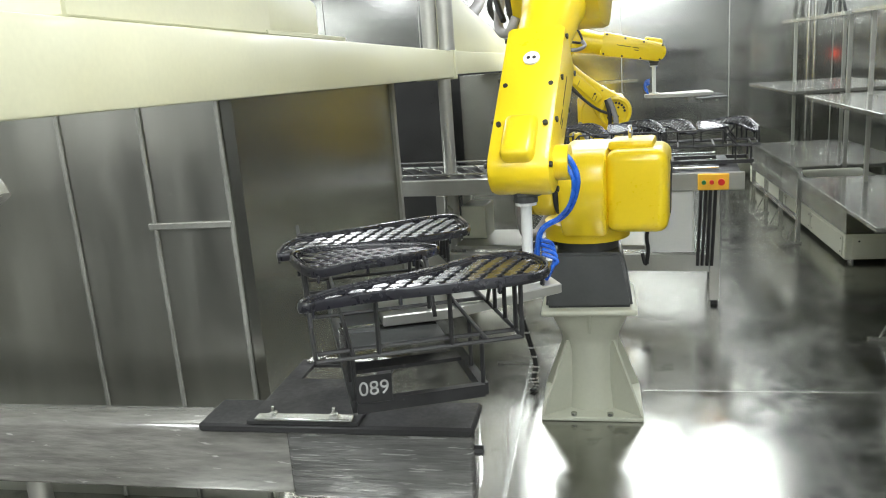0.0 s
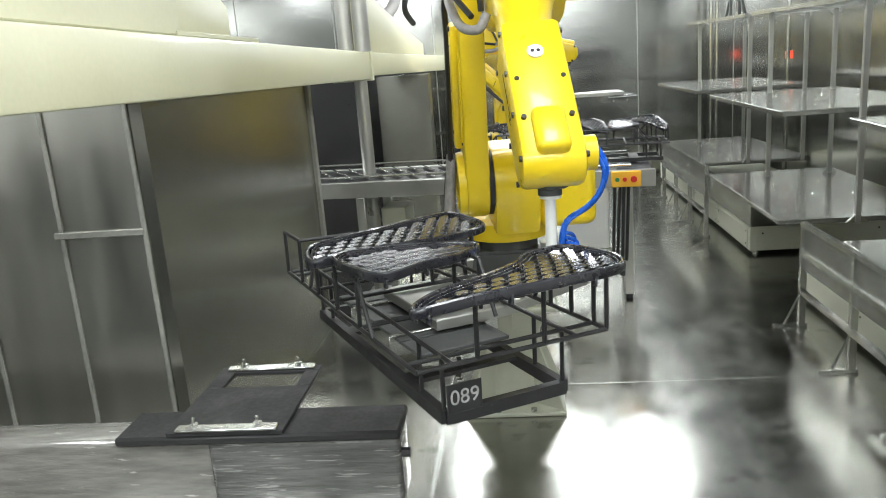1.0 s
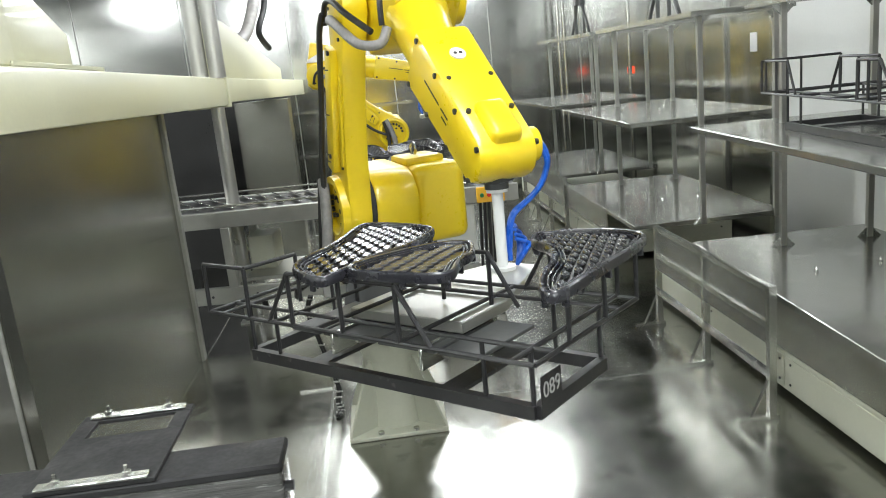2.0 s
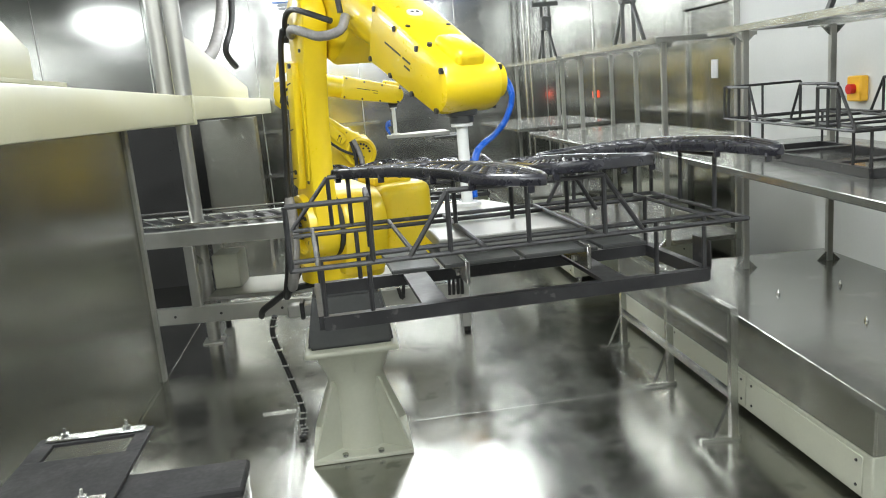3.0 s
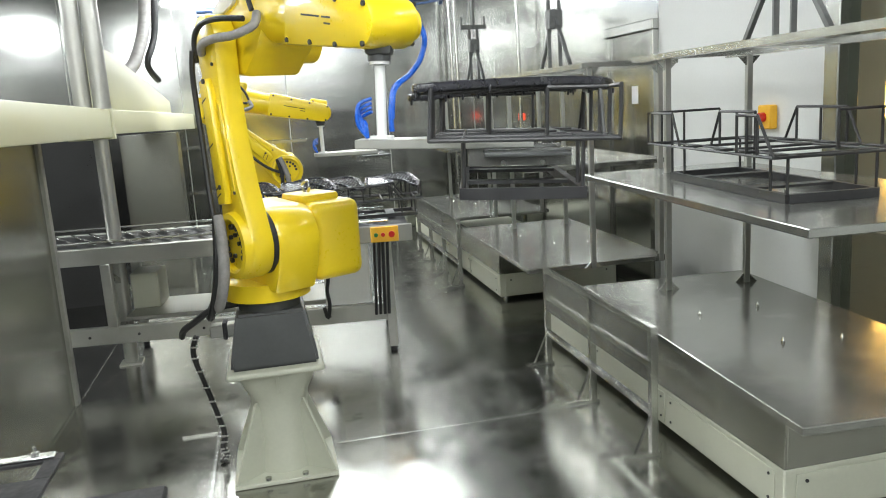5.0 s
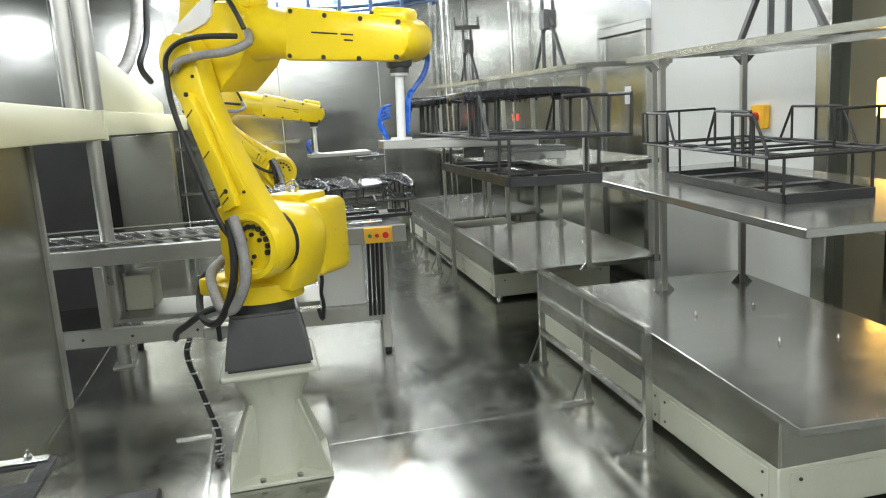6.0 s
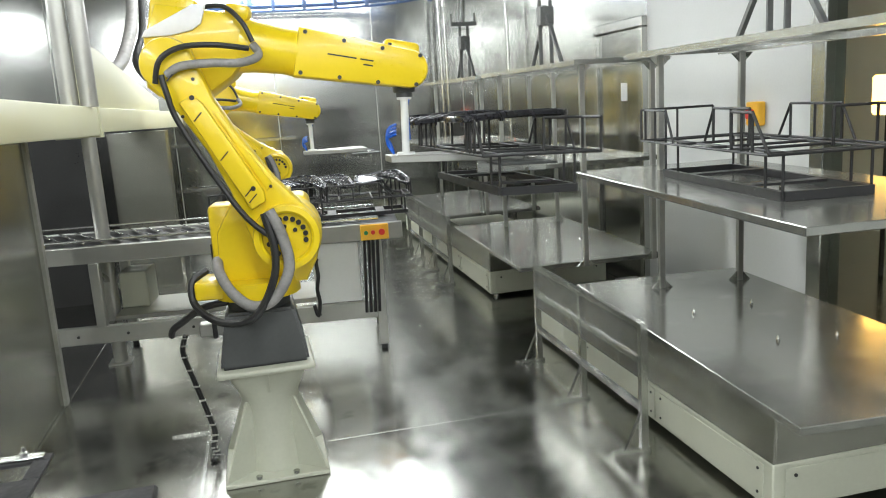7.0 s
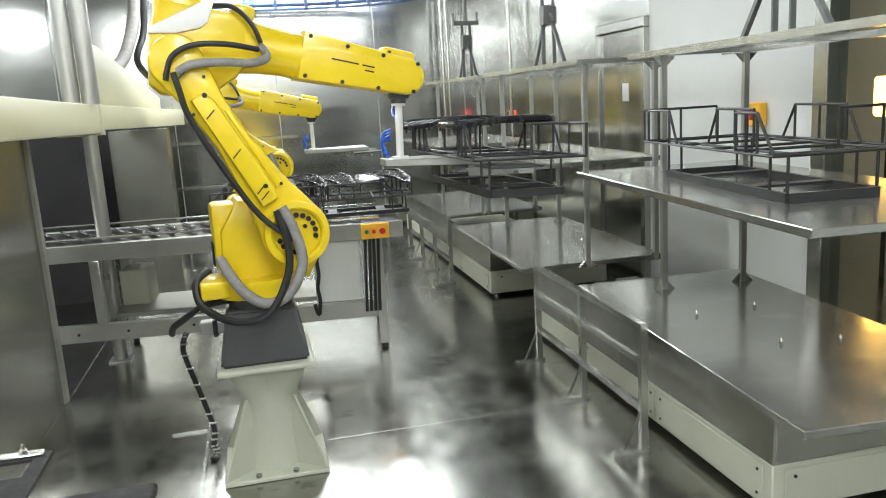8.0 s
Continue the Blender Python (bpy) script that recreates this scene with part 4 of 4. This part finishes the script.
def pedestal(x, y, label):
    t = thing("robot_pedestal", label, "pedestal", "robot pedestals", pose(x, y, 0))
    box_part("top_plate", (-0.205, -0.225, 0.497), (0.205, 0.2, 0.525), M["offwhite"], t, 0.02, seg=3)
    bm = B()
    k, rows = 32, []
    # square under the plate, round lower down
    for s_, z, e in ((0.18, 0.497, 5.0), (0.155, 0.43, 4.0), (0.13, 0.365, 2.8), (0.122, 0.30, 2.2), (0.126, 0.15, 2.0), (0.138, 0.018, 2.0)):
        ring = []
        for i in range(k):
            c_, n_ = math.cos(2 * math.pi * (i + 0.5) / k), math.sin(2 * math.pi * (i + 0.5) / k)
            q = (abs(c_) ** e + abs(n_) ** e) ** (-1 / e)
            ring.append(bm.verts.new((c_ * q * s_, n_ * q * s_, z)))
        rows.append(ring)
    for p, q in zip(rows, rows[1:]):
        for i in range(k):
            bm.faces.new((p[i], p[(i + 1) % k], q[(i + 1) % k], q[i]))
    part("column", bm, M["offwhite"], t)
    for sx, sy in ((-1, -1), (1, -1), (1, 1), (-1, 1)):
        d = Vector((sx, sy, 0)).normalized()
        n = Vector((-d.y, d.x, 0)) * 0.006
        bm = B()
        pts = [Vector((sx * 0.085, sy * 0.085, 0.02)), Vector((sx * 0.22, sy * 0.19, 0.02)), Vector((sx * 0.105, sy * 0.105, 0.345)), Vector((sx * 0.085, sy * 0.085, 0.345))]
        va, vb = [bm.verts.new(p + n) for p in pts], [bm.verts.new(p - n) for p in pts]
        bm.faces.new(va)
        bm.faces.new(vb[::-1])
        for i in range(4):
            bm.faces.new((va[i], vb[i], vb[(i + 1) % 4], va[(i + 1) % 4]))
        part("gusset", bm, M["offwhite"], t, smooth=False)
    part("rib", add_prism(B(), [(-0.21, 0.497), (-0.12, 0.497), (-0.12, 0.36)], -0.006, 0.006, "x"), M["offwhite"], t, smooth=False)
    box_part("base_plate", (-0.225, -0.205, 0.0), (0.225, 0.19, 0.02), M["offwhite"], t, 0.004)
    bolts(t, [(x_, y_, 0.026) for x_ in (-0.08, 0.08) for y_ in (-0.185, 0.17)], "z", 0.014, 0.008, "steel")
    return t


pedestal(*J1, "off-white welded robot pedestal with gusset plates")

# second robot further back, at rest
FAR = (0.0, 7.2)
far_at = Matrix.Translation((*FAR, 0.525))
far_robot = robot("yellow six-axis handling robot standing behind the conveyor", far_at)
far_grip = far_at.inverted() @ pose(0.5 + POST_V, 7.2 - POST_U, 1.045, 0, 0, 90)
far_parts = reach(*(far_grip @ Vector((POST_U, POST_V, POST_HI + WRIST_UP))))
for ob, m in zip(far_robot[1:], (*far_parts, far_grip, Matrix.Translation(far_grip @ Vector((POST_U, POST_V, POST_HI + WRIST_UP))) @ far_parts[0])):
    ob.matrix_basis = m
pedestal(*FAR, "off-white robot pedestal behind the conveyor")


# ---- walls beyond, doors and windows ----
def side_walls():
    bm = add_box(B(), (X_RIGHT - 0.02, 5.47, 0.0), (X_RIGHT + 0.03, 6.19, 2.02), 0.004)
    door = tagged(link_mesh("door_1", bm, M["backwall"]), "closed stainless door with a paper notice", "door", kind="structure")
    part("notice", add_box(B(), (X_RIGHT - 0.0245, 5.70, 1.48), (X_RIGHT - 0.021, 5.80, 1.62)), M["white"], door, "white paper notice")
    bm = B()
    for lo, hi in (((-0.05, 5.402, 0), (0.095, 5.468, 2.022)), ((-0.05, 6.192, 0), (0.095, 6.248, 2.022)), ((-0.05, 5.402, 2.024), (0.095, 6.248, 2.10))):
        add_box(bm, (X_RIGHT + lo[0], lo[1], lo[2]), (X_RIGHT + hi[0], hi[1], hi[2]), 0.006)
    structure("trim_6", bm, M["steel"], "bright stainless door frame")
    structure("wall_east_lintel", add_box(B(), (X_RIGHT, 5.402, 2.102), (X_RIGHT + 0.1, 6.248, CEILING_Z)), M["backwall"], "stainless sheet over the door")
    # window towards the next room
    bm = B()
    for lo, hi in (((-0.03, 3.49, 0), (0.1, 3.598, CEILING_Z)), ((-0.02, 1.602, 0), (0.1, 1.66, CEILING_Z)), ((-0.02, 1.662, 0), (0.1, 3.488, 0.06))):
        add_box(bm, (X_RIGHT + lo[0], lo[1], lo[2]), (X_RIGHT + hi[0], hi[1], hi[2]), 0.006)
    frame_ob = structure("window_1", bm, M["steel"], "tall window in a stainless frame")
    pane = part("pane", add_box(B(), (X_RIGHT + 0.03, 1.662, 0.062), (X_RIGHT + 0.036, 3.488, CEILING_Z)), M["glass"], frame_ob, "greenish glass", False)
    pane.visible_shadow = False
    lamp = thing("warm_lamp", "warm orange lamp glowing in the next room", "lamp", m=pose(4.7, 5.02, 1.2))
    part("stand", add_rod(B(), (0, 0, -1.2), (0, 0, 0.06), 0.02, 10), M["dark"], lamp)
    box_part("glowing_shade", (-0.09, -0.09, 0.06), (0.09, 0.09, 0.36), M["warm"], lamp, 0.02)
    box_ = thing("emergency_switch", "orange emergency switch box on the white wall", "switch", m=pose(X_RIGHT, 4.06, 1.39))
    b2 = box_part("case", (-0.055, -0.06, -0.07), (-0.001, 0.06, 0.07), M["orange"], box_, 0.008)
    part("button", add_rod(B(), (-0.085, 0.0, 0.0), (-0.05, 0.0, 0.0), 0.028, 16), M["red"], b2)
    red = thing("signal_lamp", "small red signal lamp, lit", "signal lamp", m=pose(X_RIGHT - 0.001, 8.62, 1.36))
    part("lens", add_box(B(), (-0.035, -0.018, -0.04), (0.0, 0.018, 0.04), 0.006, 2), M["redlamp"], red)
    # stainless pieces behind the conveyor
    # the bay's shade is put into this sheet's dark colour
    structure("wall_dark_bay", add_box(B(), (-3.4, 7.2, 0), (-1.36, 7.25, 1.62)), M["dark"], "stainless bay sheet, coloured near-black for the shade there")
    structure("wall_column", add_box(B(), (-1.30, 7.6, 0), (-0.80, 7.9, 1.46)), M["wall"], "stainless clad column under the beam")
    for i, z in enumerate((0.71, 1.235)):
        rail = thing("wall_rail", "stainless rail along the back wall", "rail", "wall rails", pose(0, 9.5, z))
        part("bar", add_bar(B(), (-0.95, 0, 0), (0.48, 0, 0), 0.03, 0.035), M["steel"], rail)
        for x in (-0.9, -0.2, 0.42):
            part("bracket", add_bar(B(), (x, 0.0, 0), (x, 0.1, 0), 0.03, 0.03), M["steel"], rail)
    for i, x in enumerate((-3.3, -2.1, -0.9, 0.3, 1.5, 2.6)):
        bm = add_box(B(), (x - 0.005, Y_FAR - 0.006, 0), (x + 0.005, Y_FAR - 0.0005, CEILING_Z))
        tagged(link_mesh("trim_%d" % (10 + i), bm, M["dull"]), "upright sheet seam on the back wall", "trim", kind="structure")
    for i, (x, y) in enumerate(((2.27, 9.3), (2.34, 9.32), (2.78, 8.3))):
        pipe = thing("steel_pipe", "polished upright steel pipe", "pipe", "steel pipes", pose(x, y, 0))
        part("tube", add_rod(B(), (0, 0, 0), (0, 0, CEILING_Z), 0.022, 12), M["steel"], pipe)
    # floor seams
    for i, (lo, hi) in enumerate((((0.19, 3.565, 0), (1.5, 3.573, 0.002)), ((-1.215, 2.6, 0), (-1.205, 7.0, 0.003)), ((-0.385, 1.2, 0), (-0.37, 3.95, 0.012)),
                                  ((-0.56, 3.895, 0), (-0.39, 3.9, 0.012)))):
        tagged(link_mesh("trim_%d" % (20 + i), add_box(B(), lo, hi), M["steel"]), "raised weld seam of the floor sheets", "trim", kind="structure")
    cable = thing("floor_cable", "black braided cable hanging from beam to floor", "cable")
    way = [(-0.40, 3.55, 0.62), (-0.43, 3.62, 0.52), (-0.40, 3.66, 0.36), (-0.36, 3.66, 0.2), (-0.335, 3.64, 0.1), (-0.345, 3.6, 0.05), (-0.33, 3.58, 0.02), (-0.35, 3.53, 0.01)]
    part("cord", add_tube(B(), way, 0.008), M["rubber"], cable)
    part("cord", add_tube(B(), [(x + 0.012, y - 0.006, z) for x, y, z in way], 0.006), M["rubber"], cable)
    for a, b in zip(way, way[1:]):
        for e in (0.15, 0.6):
            p = Vector(a).lerp(Vector(b), e)
            part("cable_tie", add_box(B(), p - Vector((0.010, 0.011, 0.004)), p + Vector((0.020, 0.009, 0.004)), 0.002), M["dull"], cable, "pale cable tie")


side_walls()


def drive_motor():
    t = thing("drive_motor", "grey geared motor lying on the machine base", "motor", m=pose(1.98, 4.3, 0.215))
    box_part("foot_plate", (-0.2, -0.12, 0.0), (0.32, 0.12, 0.015), M["dull"], t, 0.002)
    part("motor_body", add_rod(B(), (-0.12, 0, 0.10), (0.12, 0, 0.10), 0.08, 20), M["steel"], t)
    for x in (-0.12, -0.04, 0.04, 0.12):
        part("cooling_ring", add_rod(B(), (x - 0.006, 0, 0.10), (x + 0.006, 0, 0.10), 0.087, 20), M["dull"], t)
    box_part("gearbox", (0.13, -0.09, 0.015), (0.28, 0.09, 0.2), M["dull"], t, 0.012, seg=2)
    part("shaft", add_rod(B(), (0.28, 0, 0.11), (0.36, 0, 0.11), 0.02, 12), M["steel"], t)
    bolts(t, [(x, y, 0.018) for x in (-0.17, 0.3) for y in (-0.1, 0.1)], "z", 0.009)


drive_motor()


def overhead_rail():
    t = thing("overhead_rail", "dark blue overhead chain rail curving along the ceiling", "overhead rail")
    pts = [(2.14, -1.5, 2.72), (2.14, 3.0, 2.72), (2.14, 6.4, 2.72), (2.1, 7.9, 2.72), (1.75, 8.75, 2.72), (1.0, 9.15, 2.72), (-0.6, 9.2, 2.72)]
    part("rail", add_tube(B(), pts, 0.032, 8), M["chain"], t)
    part("rail", add_tube(B(), [(p[0], p[1], 2.66) for p in pts], 0.014, 6), M["chain"], t)
    for x, y in ((2.14, 0.5), (2.14, 2.6), (2.14, 4.6), (2.14, 6.4), (1.75, 8.75), (1.0, 9.15), (0.1, 9.18)):
        part("hanger", add_bar(B(), (x, y, 2.72), (x, y, CEILING_Z), 0.05, 0.03, (0, 1, 0)), M["chain"], t)
    for i in range(26):
        x, y = (2.14, 0.2 + i * 0.33) if i < 19 else (2.0 - (i - 19) * 0.33, 8.55 + 0.1 * min(6, i - 19))
        part("trolley", add_box(B(), (x - 0.02, y - 0.02, 2.63), (x + 0.02, y + 0.02, 2.78), 0.004), M["chain"], t)


overhead_rail()


def hanging_hoses():
    t = thing("cable_hose", "grey corrugated hoses hanging from the ceiling", "hose")
    part("hose", add_tube(B(), [(-0.94, 7.9, 3.05), (-0.97, 7.8, 2.5), (-1.05, 7.5, 2.12), (-1.12, 7.3, 2.0)], 0.055, 12), M["sleeve"], t)
    part("hose", add_tube(B(), [(-0.86, 7.9, 3.05), (-0.9, 7.85, 2.4), (-0.98, 7.7, 2.1), (-0.93, 7.9, 1.95)], 0.03, 10), M["rubber"], t)


hanging_hoses()


# loaded racks waiting on the conveyor
def conveyor_racks():
    for x, y, w in ((0.05, 5.42, 3), (0.62, 5.34, -5)):
        r = rack("black steel rod rack with grilles, waiting on the conveyor", pose(x, y, 0.842, 0, 0, w), False, 0.7)
        for kind, du, dv in (("right half", -0.05, 0.0), ("middle", 0.0, 0.0), ("left half", 0.0, 0.0)):
            g, (gx, gy) = grille(kind, "glossy black car grille on a rack on the conveyor")
            g.matrix_basis = pose(x, y, 0.842, 0, 0, w) @ pose((gx + du) * 0.7, gy * 0.66, 0.236, 8, -5, 0) @ Matrix.Diagonal((0.66, 0.66, 0.66, 1))


conveyor_racks()


# ---- paint robot in the booth ----
def paint_robot():
    t = thing("paint_robot", "film-wrapped paint robot with a red and black spray gun", "paint robot", m=pose(-1.8, 1.9, 0))
    # the gun's head is at (0, 0, 1.3)
    arm = part("forearm", add_tube(B(), [(-1.0, 0.02, 1.30), (-0.55, 0.01, 1.43), (-0.25, 0, 1.42), (-0.10, 0, 1.37), (-0.045, 0, 1.30)], 0.085, 14, 0.06), M["clearfilm"], t, "arm wrapped in clear film")
    part("band", add_rod(B(), (-0.27, 0, 1.425), (-0.245, 0, 1.42), 0.093, 16), M["rubber"], arm)
    gun = part("spray_gun", add_box(B(), (-0.022, -0.026, -0.085), (0.02, 0.026, 0.0), 0.006), M["rubber"], t, "black spray gun")
    gun.matrix_basis = pose(-0.06, 0, 1.25, 0, 38, 0)
    part("gun_body", add_box(B(), (-0.010, -0.032, -0.10), (0.008, -0.02, -0.02), 0.003), M["red"], gun, "red gun body")
    part("nozzle", add_rod(B(), (0, 0, -0.085), (0, 0, -0.125), 0.012, 10, 0.008), M["steel"], gun)
    part("column", add_rod(B(), (-1.0, 0.02, 0.02), (-1.0, 0.02, 1.33), 0.11, 16), M["clearfilm"], t)
    part("foot", add_rod(B(), (-1.0, 0.02, 0.0), (-1.0, 0.02, 0.03), 0.22, 20), M["darkgrey"], t)
    return t


painter = paint_robot()
PAINT = [(0.0, -1.66), (0.2, -1.575), (0.3, -1.50), (0.4, -1.43), (0.5, -1.36), (0.6, -1.30), (0.7, -1.285), (0.8, -1.295), (0.9, -1.36), (1.0, -1.46), (1.4, -1.72), (2.2, -1.8), (8.0, -1.8)]


# ---- motion ----
def motions():
    rows = robot_rows(RACK_ROWS)
    for ob, r in zip(main_robot[1:], rows):
        walk(ob, r)
    walk(moving_rack, RACK_ROWS)
    for g, local in LOADS:
        walk(g, [(t, m @ local) for t, m in RACK_ROWS])
    walk(painter, [(t, pose(x, 1.9, 0)) for t, x in PAINT])
    for c, (x, y, length, yaw, _) in zip(carriers, CARRIERS):
        walk(c, [(0, pose(x, y + 0.137, 0, 0, 0, yaw)), (4, pose(x, y + 0.059, 0, 0, 0, yaw)), (8, pose(x, y - 0.02, 0, 0, 0, yaw))])
    walk(shelf_rack, [(0, pose(2.02, 2.997, 1.161, 0, 0, 84.5)), (4, pose(2.02, 2.919, 1.161, 0, 0, 84.5)), (8, pose(2.02, 2.84, 1.161, 0, 0, 84.5))])


motions()
